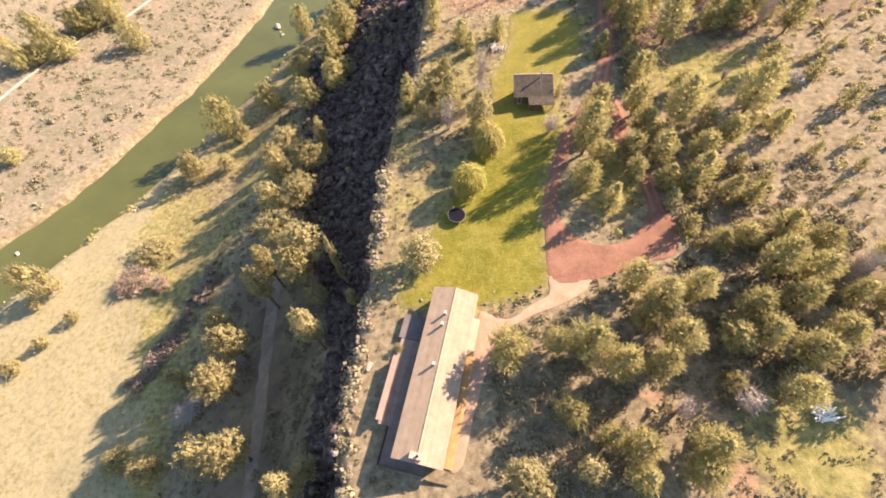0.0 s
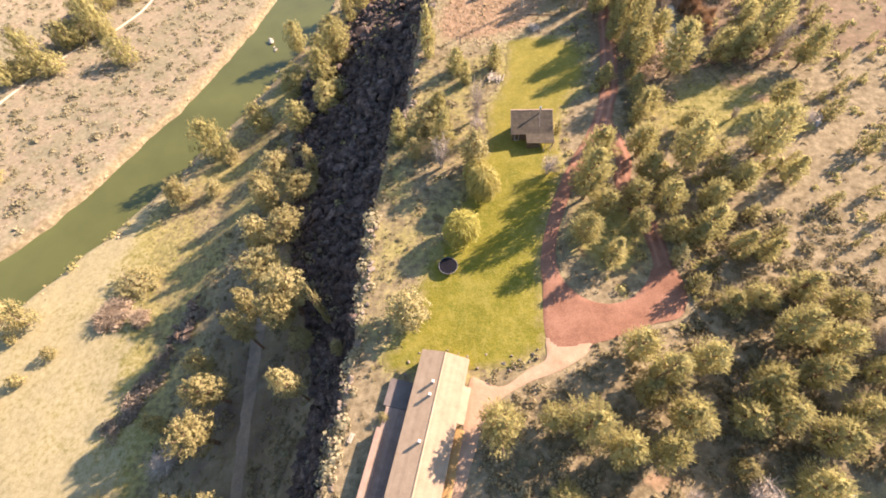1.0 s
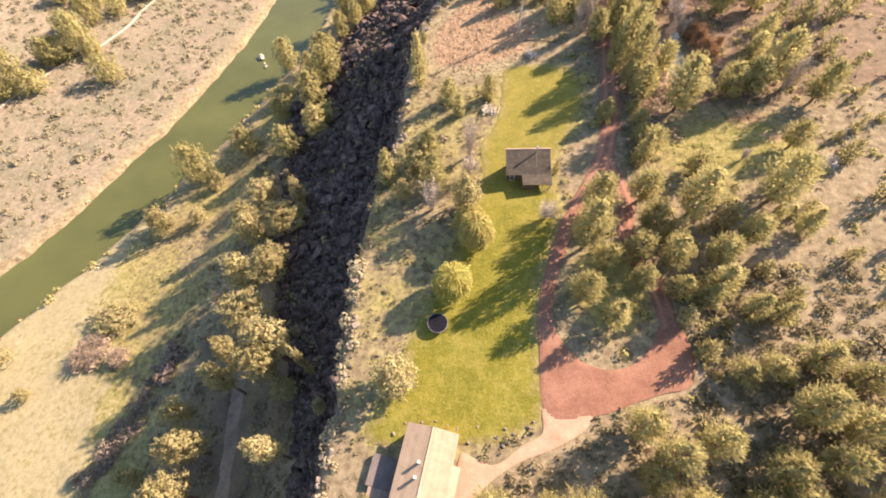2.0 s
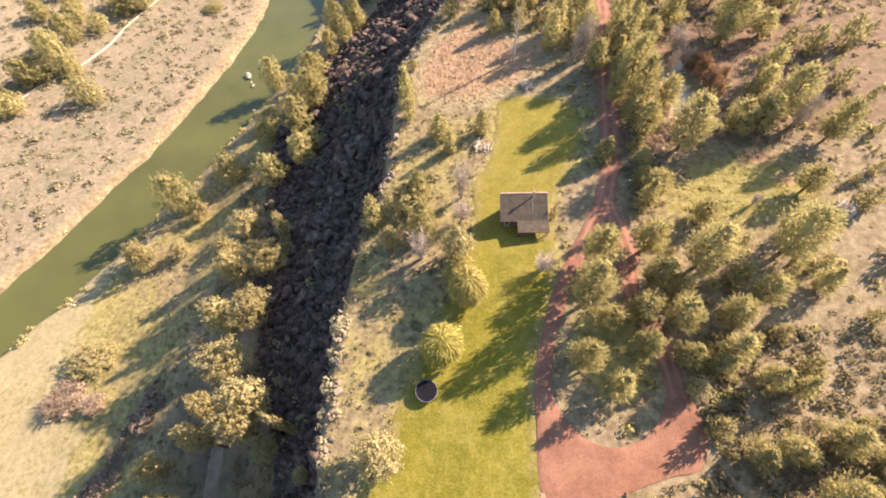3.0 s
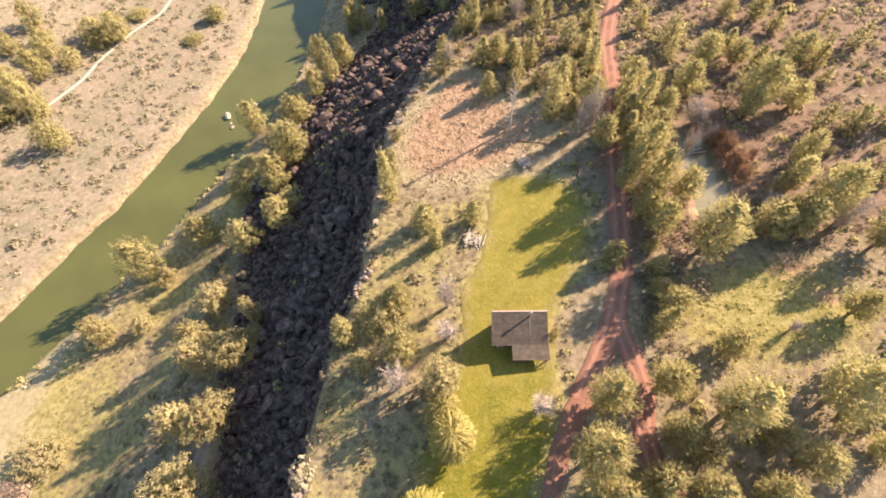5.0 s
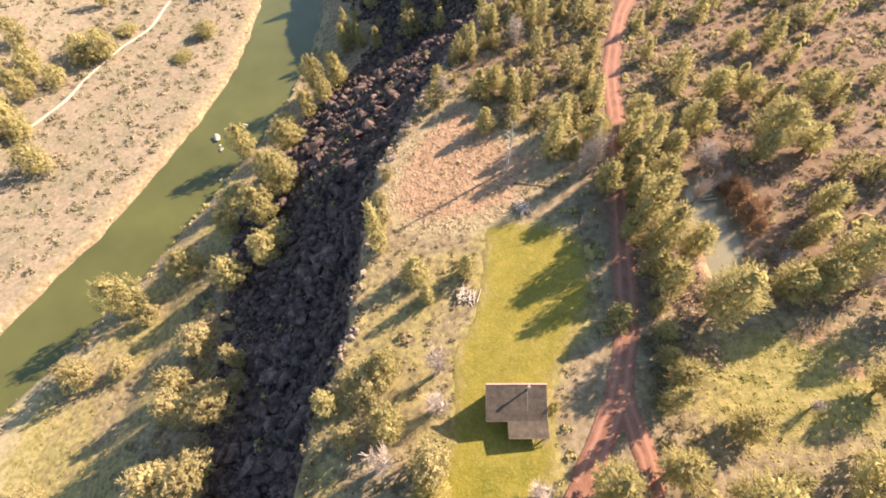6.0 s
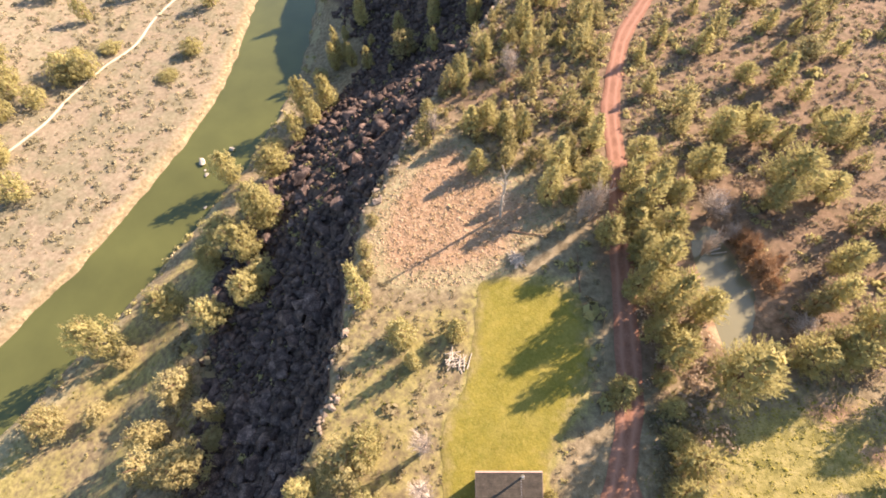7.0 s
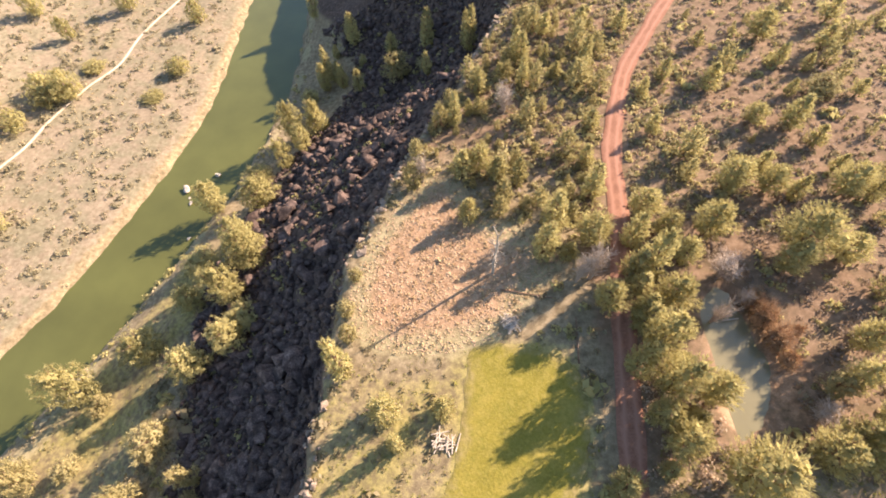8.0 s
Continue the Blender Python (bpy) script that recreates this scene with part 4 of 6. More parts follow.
def wall_with_openings(parent, name, mat, axis, at, a0, a1, z0, z1, openings, thick=0.16):
    """A wall along an axis at a place across it, with openings (from, to, sill, head) cut through and filled with framed panes."""
    bm = bmesh.new()
    def block(p, q, lo, hi):
        if q - p < 1e-3 or hi - lo < 1e-3:
            return
        if axis == "y":
            add_box(bm, at - thick / 2, at + thick / 2, p, q, lo, hi)
        else:
            add_box(bm, p, q, at - thick / 2, at + thick / 2, lo, hi)
    here = a0
    for p, q, lo, hi in sorted(openings):
        block(here, p, z0, z1)
        block(p, q, z0, lo)
        block(p, q, hi, z1)
        here = q
    block(here, a1, z0, z1)
    wall = part(name, bm, mat, parent)
    for p, q, lo, hi in openings:
        door = lo - z0 < 0.9 and hi - lo > 1.8
        fr, pane = bmesh.new(), bmesh.new()
        w = 0.07
        for (s, e, l, h) in ((p, p + w, lo, hi), (q - w, q, lo, hi), (p + w, q - w, hi - w, hi), (p + w, q - w, lo, lo + w)):
            if axis == "y":
                add_box(fr, at - 0.1, at + 0.1, s, e, l, h)
            else:
                add_box(fr, s, e, at - 0.1, at + 0.1, l, h)
        if axis == "y":
            add_box(pane, at - 0.02, at + 0.02, p + w, q - w, lo + w, hi - w)
        else:
            add_box(pane, p + w, q - w, at - 0.02, at + 0.02, lo + w, hi - w)
        leaf = part("door" if door else "window", fr, WHITE_PAINT, wall)
        part("panel" if door else "pane", pane, WALL_BROWN if door else GLASS, wall)
    return wall


def roof_vent(parent, x, y, z, tall=0.8, width=0.28):
    pipe, cap = bmesh.new(), bmesh.new()
    add_box(pipe, x - width / 2, x + width / 2, y - width / 2, y + width / 2, z - 0.4, z + tall)
    add_box(cap, x - width * 0.62, x + width * 0.62, y - width * 0.62, y + width * 0.62, z + tall, z + tall + 0.12, 0.02)
    body = part("vent", pipe, CONCRETE, parent)
    part("vent_cap", cap, WHITE_PAINT, body, "white-painted vent cap")


def build_house():
    base = pose(-2.12, 9.44, -1.6, 0, 0, -12.6) @ Matrix.Diagonal((1.04, 1.086, 1, 1))
    house = thing("house", base, "long single-storey house with a tan shingle roof", "house")
    E, V0, V1 = 3.55, -12.8, 11.9
    eave_z, ridge_z = 2.45, 3.7
    lo, high = -1.4, 2.6
    # walls stand in from the eaves
    wall_with_openings(house, "wall", WALL_TAN, "y", 2.95, V0 + 0.5, V1 - 0.4, lo, high, [(-10.5, -9.2, 0.9, 2.1), (-7, -5.2, 0.9, 2.1), (-2.2, -0.6, 0.9, 2.1), (0.6, 2.0, 0.9, 2.1), (5.2, 6.1, 0.0, 2.05), (9.0, 10.4, 0.9, 2.1)])
    wall_with_openings(house, "wall", WALL_TAN, "y", -2.95, V0 + 0.5, V1 - 0.4, lo, high, [(-9.6, -7.2, 0.05, 2.05), (-4.5, -3.0, 0.9, 2.1), (0.2, 2.4, 0.05, 2.05), (6.2, 7.8, 0.9, 2.1)])
    wall_with_openings(house, "wall", WALL_BROWN, "x", V0 + 0.5, -2.87, 2.87, lo, high, [(-1.6, 0.2, 0.9, 2.1)])
    wall_with_openings(house, "wall", WALL_TAN, "x", V1 - 0.4, -2.87, 2.87, lo, high, [(-1.2, 1.0, 0.9, 2.1)])
    for y in (V0 + 0.5, V1 - 0.4):
        bm = bmesh.new()
        add_prism(bm, [(-2.95, y - 0.08, high), (2.95, y - 0.08, high), (0, y - 0.08, 3.58)], (0, 1, 0), 0.16)
        part("gable", bm, WALL_BROWN if y < 0 else WALL_TAN, house)
    # roof deck under the courses
    bm = bmesh.new()
    for s in (-1, 1):
        add_prism(bm, [(s * E, V0, eave_z - 0.14), (0, V0, ridge_z - 0.14), (0, V0, ridge_z - 0.03), (s * E, V0, eave_z - 0.03)], (0, 1, 0), V1 - V0)
    roof = part("roof", bm, WALL_BROWN, house, "tan shingle roof with low pitch")
    shingle_slope(roof, ROOF_TAN, (0, ridge_z), (-E, eave_z), V0, V1, 15)
    shingle_slope(roof, ROOF_TAN, (0, ridge_z), (E, eave_z), V0, V1, 15)
    bm = bmesh.new()
    add_prism(bm, [(-0.16, V0, ridge_z + 0.02), (0.16, V0, ridge_z + 0.02), (0.0, V0, ridge_z + 0.14)], (0, 1, 0), V1 - V0)
    part("ridge_cap", bm, ROOF_TAN, roof)
    for y in (V0 - 0.03, V1 - 0.01):
        bm = bmesh.new()
        for s in (-1, 1):
            add_prism(bm, [(s * E, y, eave_z - 0.2), (0, y, ridge_z - 0.2), (0, y, ridge_z + 0.04), (s * E, y, eave_z + 0.04)], (0, 1, 0), 0.05)
        part("bargeboard", bm, PINK_WOOD, roof)
    for s in (-1, 1):
        bm = bmesh.new()
        add_box(bm, s * E - 0.06, s * E + 0.06, V0, V1, eave_z - 0.16, eave_z - 0.05)
        part("gutter", bm, PINK_WOOD, roof)
    # entry porch: the east slope runs on over posts
    porch = bmesh.new()
    add_prism(porch, [(E - 0.1, 3.2, eave_z - 0.02), (E + 1.05, 3.2, eave_z - 0.36), (E + 1.05, 3.2, eave_z - 0.26), (E - 0.1, 3.2, eave_z + 0.09)], (0, 1, 0), 4.95)
    part("porch_roof", porch, ROOF_TAN, house)
    for y in (3.5, 7.9):
        bm = bmesh.new()
        add_box(bm, E + 0.75, E + 0.9, y - 0.08, y + 0.08, -0.3, eave_z - 0.3)
        part("porch_post", bm, WALL_TAN, house)
    bm = bmesh.new()
    add_box(bm, 3.1, E + 1.6, 3.0, 8.8, -0.6, 0.1, 0.02)
    part("porch_step", bm, PINK_WOOD, house)
    # raised planting box north of the porch
    bm = bmesh.new()
    add_box(bm, 3.2, 4.15, 8.9, 11.6, -0.3, 0.45, 0.03)
    part("planting_box", bm, RED_STONE, house, "reddish stone planting box by the porch")
    roof_vent(roof, -0.77, 7.5, 3.42)
    roof_vent(roof, -0.8, 5.75, 3.42)
    roof_vent(roof, -0.68, -0.2, 3.45)
    bm = bmesh.new()
    add_box(bm, -1.1, 0.6, V0 + 0.35, V0 + 1.2, ridge_z - 0.5, ridge_z + 0.4, 0.03)
    box = part("chimney_box", bm, PINK_WOOD, roof, "pale boxed chimney at the gable end")
    bm = bmesh.new()
    add_stick(bm, (0.0, V0 + 0.75, ridge_z + 0.4), (0.0, V0 + 0.75, ridge_z + 0.7), 0.16, 0.16, 10)
    part("flue", bm, BLACK_MESH, box)
    # deck along the west side, on posts
    deck = bmesh.new()
    add_box(deck, -7.0, -3.05, -8.9, 3.6, -0.25, -0.05)
    platform = part("deck", deck, WALL_BROWN, house, "shaded wooden deck along the house")
    n = 19
    for k in range(n):
        x0 = -7.0 + 3.95 * k / n
        bm = bmesh.new()
        add_box(bm, x0, x0 + 3.95 / n - 0.02, -13.8 if x0 > -5.5 else -8.9, 3.6, -0.05, 0.0 + 0.004 * (k % 3))
        part("plank", bm, DECK_WOOD, platform)
    south = bmesh.new()
    add_box(south, -3.0, 4.6, -14.2, -12.4, -0.3, -0.02)
    part("south_deck", south, DECK_WOOD, house)
    for y in (-8.6, -5.2, -0.6, 3.4):
        bm = bmesh.new()
        add_box(bm, -6.95, -6.75, y - 0.1, y + 0.1, -1.8, -0.25)
        part("deck_post", bm, WALL_BROWN, house)
    # wide bench top along the deck's outer edge
    bm = bmesh.new()
    add_box(bm, -7.35, -6.6, -8.6, 0.6, 0.95, 1.07, 0.02)
    rail = part("bench_rail", bm, RAIL_WOOD, house, "pinkish weathered flat-topped deck rail")
    for y in np.linspace(-8.3, 0.3, 8):
        bm = bmesh.new()
        add_box(bm, -7.2, -6.75, y - 0.08, y + 0.08, -0.1, 0.95)
        part("rail_post", bm, DECK_WOOD, rail)
    bm = bmesh.new()
    add_box(bm, -7.2, -7.1, -8.5, 0.5, -0.2, 0.9)
    part("rail_screen", bm, WALL_BROWN, rail)
    # concrete pad at the north end of the deck
    bm = bmesh.new()
    add_box(bm, -7.5, -3.1, 3.64, 7.5, -0.5, 0.05, 0.02)
    part("patio_pad", bm, PAD_CONCRETE, house)
    # low plank parapet round the south deck
    for x0, x1, y0, y1 in ((-5.5, 1.2, -13.95, -13.84), (-5.62, -5.51, -13.9, -8.9), (1.2, 4.6, -14.3, -14.21)):
        bm = bmesh.new()
        add_box(bm, x0, x1, y0, y1, -0.9, 0.55)
        part("parapet", bm, WALL_BROWN, house)
    return house


build_house()


# ---- the cabin ----
def build_cabin():
    cabin = thing("cabin", Matrix.Identity(4), "small cabin with a weathered grey shingle roof on the lawn", "cabin")
    g = -0.45
    x0, x1, south, north = 13.85, 22.2, 67.3, 71.85
    low, high = 1.8, 4.0
    # main block under one long slope that falls to the south
    wall_with_openings(cabin, "wall", WALL_BROWN, "y", x0 + 0.4, south + 0.5, north - 0.3, g - 0.6, 1.75, [(69.2, 70.4, 0.5, 1.6)])
    wall_with_openings(cabin, "wall", WALL_BROWN, "y", x1 - 0.4, south + 0.5, north - 0.3, g - 0.3, 1.75, [(69.4, 70.5, 0.5, 1.6)])
    wall_with_openings(cabin, "wall", WALL_BROWN, "x", south + 0.5, x0 + 0.48, x1 - 0.48, g - 0.6, 1.75, [(14.6, 15.5, -0.35, 1.55), (18.2, 19.6, 0.4, 1.5)])
    wall_with_openings(cabin, "wall", WALL_BROWN, "x", north - 0.3, x0 + 0.48, x1 - 0.48, g - 0.4, 3.65, [(16, 17.2, 1.3, 2.5), (19, 20.2, 1.3, 2.5)])
    for x in (x0 + 0.32, x1 - 0.48):
        bm = bmesh.new()
        add_prism(bm, [(x, south + 0.5, 1.75), (x, north - 0.3, 1.75), (x, north - 0.3, 3.68), (x, south + 0.5, 1.88)], (1, 0, 0), 0.16)
        part("gable", bm, WALL_BROWN, cabin)
    bm = bmesh.new()
    add_prism(bm, [(x0, south, low - 0.14), (x0, north, high - 0.14), (x0, north, high - 0.04), (x0, south, low - 0.04)], (1, 0, 0), x1 - x0)
    roof = part("roof", bm, WALL_BROWN, cabin, "weathered grey-brown shingle roof")
    turn = Matrix(((0, 1, 0, 0), (1, 0, 0, 0), (0, 0, 1, 0), (0, 0, 0, 1)))
    def slope(ridge, eave, a, b, n):
        before = set(bpy.data.objects)
        shingle_slope(roof, ROOF_GREY, ridge, eave, a, b, n)
        for ob in set(bpy.data.objects) - before:
            ob.data.transform(turn)
            ob.data.flip_normals()
    slope((north, high), (south - 0.05, low), x0 - 0.05, x1 + 0.05, 15)
    slope((south + 0.1, low + 0.03), (65.05, 1.58), 16.75, x1 + 0.12, 8)
    bm = bmesh.new()
    add_box(bm, x0 - 0.06, x1 + 0.06, north - 0.1, north + 0.12, high - 0.1, high + 0.09, 0.02)
    part("ridge_board", bm, PINK_WOOD, roof, "pale weathered ridge board")
    for x in (x0 - 0.1, x1 + 0.05):
        bm = bmesh.new()
        add_prism(bm, [(x, south, low - 0.2), (x, north, high - 0.2), (x, north, high + 0.05), (x, south, low + 0.05)], (1, 0, 0), 0.05)
        part("bargeboard", bm, PINK_WOOD, roof)
    bm = bmesh.new()
    add_prism(bm, [(16.75, 65.05, 1.46), (16.75, south, 1.68), (16.75, south, 1.78), (16.75, 65.05, 1.57)], (1, 0, 0), x1 + 0.05 - 16.75)
    part("porch_ceiling", bm, WALL_BROWN, cabin)
    for x in (17.0, 19.5, 22.0):
        bm = bmesh.new()
        add_box(bm, x - 0.08, x + 0.08, 65.25, 65.41, g - 0.6, 1.5)
        part("porch_post", bm, WALL_BROWN, cabin)
    # plank wall that closes most of the porch front, open at its east end
    bm = bmesh.new()
    add_box(bm, 17.08, 19.42, 65.28, 65.38, g, 0.9)
    part("porch_screen", bm, WALL_BROWN, cabin)
    bm = bmesh.new()
    add_box(bm, 16.7, 22.25, 64.6, south + 0.42, g - 0.7, g + 0.15, 0.02)
    part("porch_floor", bm, PINK_WOOD, cabin, "pale porch floor")
    # white block added for the sunlit porch floor edge, its brightness put into the paint
    bm = bmesh.new()
    add_box(bm, 20.2, 21.9, 64.55, 64.95, g + 0.15, g + 0.55, 0.03)
    part("porch_seat", bm, WHITE_PAINT, cabin, "white block standing in for the sunlit edge of the porch floor")
    for k in range(2):
        bm = bmesh.new()
        add_stick(bm, (21.9 - 1.3 * k, 65.1, 1.5), (21.2 - 1.3 * k, 63.6, g - 0.2), 0.06, 0.06, 6)
        part("brace", bm, GREY_WOOD, cabin)
    bm = bmesh.new()
    add_stick(bm, (19.6, 71.2, 3.5), (19.6, 71.2, 5.2), 0.13, 0.13, 12)
    pipe = part("flue", bm, METAL, cabin, "shiny metal flue pipe")
    bm = bmesh.new()
    add_stick(bm, (19.6, 71.2, 5.2), (19.6, 71.2, 5.42), 0.26, 0.12, 12)
    part("flue_cap", bm, METAL, pipe)
    bm = bmesh.new()
    add_prism(bm, [(19.5, 68.6, 2.43), (19.5, 71.1, 3.64), (19.5, 71.1, 3.70), (19.5, 68.6, 2.49)], (1, 0, 0), 0.12)
    part("flashing", bm, CONCRETE, roof)


build_cabin()


# ---- loose things ----
def build_trampoline():
    x, y = 1.0, 38.5
    g = ground_z(x, y) + 0.16
    top = thing("trampoline", Matrix.Translation((x, y, g)) @ Matrix.Diagonal((0.88, 0.88, 1, 1)), "round black trampoline with a pale rim on the lawn", "trampoline")
    bm = bmesh.new()
    bmesh.ops.create_circle(bm, cap_ends=True, segments=40, radius=1.84, matrix=Matrix.Translation((0, 0, 0.84)))
    part("mat", bm, BLACK_MESH, top)
    bm = bmesh.new()
    rings = []
    for r, z in ((1.81, 0.87), (1.83, 0.89), (1.9, 0.89), (1.92, 0.86), (1.9, 0.83), (1.82, 0.84)):
        rings.append([bm.verts.new((r * math.cos(k * math.tau / 40), r * math.sin(k * math.tau / 40), z)) for k in range(40)])
    for a, b in zip(rings, rings[1:] + rings[:1]):
        for k in range(40):
            bm.faces.new((a[k], a[(k + 1) % 40], b[(k + 1) % 40], b[k]))
    bmesh.ops.recalc_face_normals(bm, faces=bm.faces)
    part("rim_pad", bm, BLUE_GREY, top, "pale grey-blue padded rim", True)
    for k in range(6):
        a = k * math.tau / 6
        bm = bmesh.new()
        add_stick(bm, (1.8 * math.cos(a), 1.8 * math.sin(a), -0.1), (1.8 * math.cos(a), 1.8 * math.sin(a), 0.85), 0.03, 0.03, 8)
        part("leg", bm, METAL, top)


build_trampoline()


def log_pile(name, x, y, label, category, count, length, seed, mat, spread=1.6, turn=0.0, radius=0.14, slack=0.28):
    """Felled logs thrown over one another; each log is a part."""
    rng = random.Random(seed)
    g = ground_z(x, y)
    top = thing(name, Matrix.Translation((x, y, g)) @ Matrix.Rotation(turn, 4, "Z"), label, category)
    for k in range(count):
        a = rng.gauss(0, slack)
        c = Vector((rng.uniform(-spread, spread) * 0.5, rng.uniform(-spread, spread), 0.12 + 0.22 * (k % 3)))
        d = Vector((math.cos(a), math.sin(a), rng.uniform(-0.08, 0.08))) * length * rng.uniform(0.35, 0.55)
        bm = bmesh.new()
        add_stick(bm, c - d, c + d, radius * rng.uniform(0.8, 1.2), radius * rng.uniform(0.5, 0.9), 8)
        part("log", bm, mat, top)


log_pile("lumber_pile", 50.1, 1.8, "pile of white peeled poles on the grass", "wood pile", 34, 3.0, 5, WHITE_PAINT, 1.1, 0.25, 0.1, 0.55)
log_pile("driftwood_pile", 12.0, 87.5, "heap of bleached logs and branches beside the lawn", "wood pile", 24, 2.4, 6, GREY_WOOD, 1.7, 1.2, 0.1, 0.7)
log_pile("root_heap", 70.6, 66.2, "bleached heap of roots and poles on the turf", "wood pile", 26, 3.0, 9, GREY_WOOD, 1.3, 0.9, 0.13, 0.5)
log_pile("pond_logs", 54.2, 104.5, "bleached logs lying in the pond", "logs", 2, 3.0, 7, GREY_WOOD, 0.8, 0.2, 0.12)
log_pile("brush_heap", 22.2, 104.8, "grey brush heap at the edge of the clearing", "brush", 60, 2.4, 8, GREY_WOOD, 1.0, 0.6, 0.07, 1.2)


def garden_bench(x, y, turn):
    top = thing("garden_bench", Matrix.Translation((x, y, ground_z(x, y))) @ Matrix.Rotation(turn, 4, "Z") @ Matrix.Scale(0.85, 4), "pale slatted garden bench near the cliff rim", "bench")
    for k in range(4):
        bm = bmesh.new()
        add_box(bm, -0.3 + 0.15 * k, -0.18 + 0.15 * k, -0.85, 0.85, 0.43, 0.47, 0.005)
        part("seat_slat", bm, GREY_WOOD, top)
    for z in (0.6, 0.76, 0.92):
        bm = bmesh.new()
        add_box(bm, 0.32, 0.36, -0.85, 0.85, z - 0.05, z + 0.05, 0.005)
        part("back_slat", bm, GREY_WOOD, top)
    for sx in (-0.25, 0.33):
        for sy in (-0.75, 0.75):
            bm = bmesh.new()
            add_box(bm, sx - 0.03, sx + 0.03, sy - 0.03, sy + 0.03, -0.05, 0.95 if sx > 0 else 0.43)
            part("leg", bm, GREY_WOOD, top)


garden_bench(-13.4, 10.4, radians(160))


def dead_snag(x, y):
    """A broken dead trunk with a few bleached limbs."""
    top = thing("dead_snag", Matrix.Translation((x, y, ground_z(x, y))), "bleached dead tree trunk with broken limbs", "tree")
    bm = bmesh.new()
    line = [(0, 0, -0.3), (-0.1, 0.1, 4), (0.15, 0.2, 8.5), (-0.1, 0.3, 11.5), (-0.8, 0.4, 13.6)]
    for k, (a, b) in enumerate(zip(line, line[1:])):
        add_stick(bm, a, b, 0.27 - 0.05 * k, 0.22 - 0.05 * k, 8)
    part("trunk", bm, GREY_WOOD, top)
    rng = random.Random(3)
    part_of_top = bmesh.new()
    add_stick(part_of_top, (0.0, 0.3, 10.6), (0.75, 0.4, 13.0), 0.13, 0.05, 6)
    part("limb", part_of_top, GREY_WOOD, top)
    for k in range(34):
        z = rng.uniform(2.5, 10)
        a = rng.uniform(0, math.tau)
        s = rng.uniform(0.7, 1.7)
        bm = bmesh.new()
        add_stick(bm, (0, 0.2, z), (s * math.cos(a), 0.2 + s * math.sin(a), z + s * 0.5), 0.06, 0.02, 5)
        part("limb", bm, GREY_WOOD, top)


dead_snag(20.0, 114.3)


def fallen_log(x0, y0, x1, y1, label):
    """One long weathered pole lying on the ground, with two stubs."""
    a, b = Vector((x0, y0, ground_z(x0, y0) + 0.16)), Vector((x1, y1, ground_z(x1, y1) + 0.16))
    top = thing("fallen_log", Matrix.Translation(a), label, "log")
    bm = bmesh.new()
    for k in range(5):
        add_stick(bm, (b - a) * k / 5 + Vector((0, 0.08 * (k % 2), 0)), (b - a) * (k + 1) / 5 + Vector((0, 0.08 * ((k + 1) % 2), 0)), 0.12 - 0.01 * k, 0.11 - 0.01 * k, 8)
    part("trunk", bm, BARK, top)
    for k, f in enumerate((0.35, 0.7)):
        bm = bmesh.new()
        add_stick(bm, (b - a) * f, (b - a) * f + Vector((0.3, 0.7 - 1.3 * k, 0.25)), 0.05, 0.02, 6)
        part("stub", bm, GREY_WOOD, top)


fallen_log(21.1, 110.9, 29.2, 108.8, "long dark weathered pole lying across the clearing")
fallen_log(31.7, 98.1, 32.3, 105.3, "dark fallen pole in the shade beside the lawn")


# places of the trees: x, y, height, reach
PINES_A = [(24.3, -6.1, 8.1, 2.4), (31.5, -5.5, 8.1, 2.8), (33.5, -2.6, 9, 3.1), (24.7, -2.4, 8.1, 2.8), (21.3, -1, 7.2, 2.1), (16.4, 2.3, 9, 2.6), (46, 3.9, 9.9, 3.1), (59.9, 6.9, 10.9, 3.2), (28.9, 7.7, 13.6, 2.6), (23.8, 7.9, 13.6, 2.8), (49.7, 9.3, 11.8, 3.3), (19.8, 11.3, 11.8, 3.6), (8.4, 11.3, 10.8, 3.6), (33, 12, 10.9, 3.5), (15.7, 12.2, 9.9, 2.5), (29, 15.8, 10.9, 2.7), (63.2, 16.2, 11.4, 3), (44.5, 16.4, 9.9, 3.1), (50.8, 17.2, 12.5, 2.9), (58.8, 17.6, 10.4, 2.4), (31.6, 18.1, 14.6, 3.3), (37.4, 19.7, 11.4, 2.7)]
PINES_B = [(54.5, 21.3, 11.4, 2.7), (28.8, 21.8, 12.5, 3.1), (65.8, 23.3, 11.4, 3.1), (50.1, 23.7, 12.5, 3.4), (51.7, 37, 8, 2), (28.6, 38, 8, 2), (48.5, 38.2, 9.1, 2.7), (42.1, 40, 8, 1.9), (39.0, 41.8, 8.6, 2.4), (24.3, 41.9, 11.6, 2.8), (44.2, 42.1, 9.1, 2.4), (33.6, 43.6, 10.1, 2.3), (39.1, 47.5, 12.1, 3), (46.1, 47.5, 10.1, 2.8), (28.4, 47.5, 11, 2.6), (33.8, 48.9, 11.1, 3), (51.8, 50.9, 10.1, 2.8), (26, 51.6, 14.5, 4.2), (60.8, 52.2, 9.1, 2.4), (36.9, 54.4, 11.0, 2.7), (44.5, 57.1, 13.1, 4.3), (58.1, 58.8, 13.1, 4.2)]
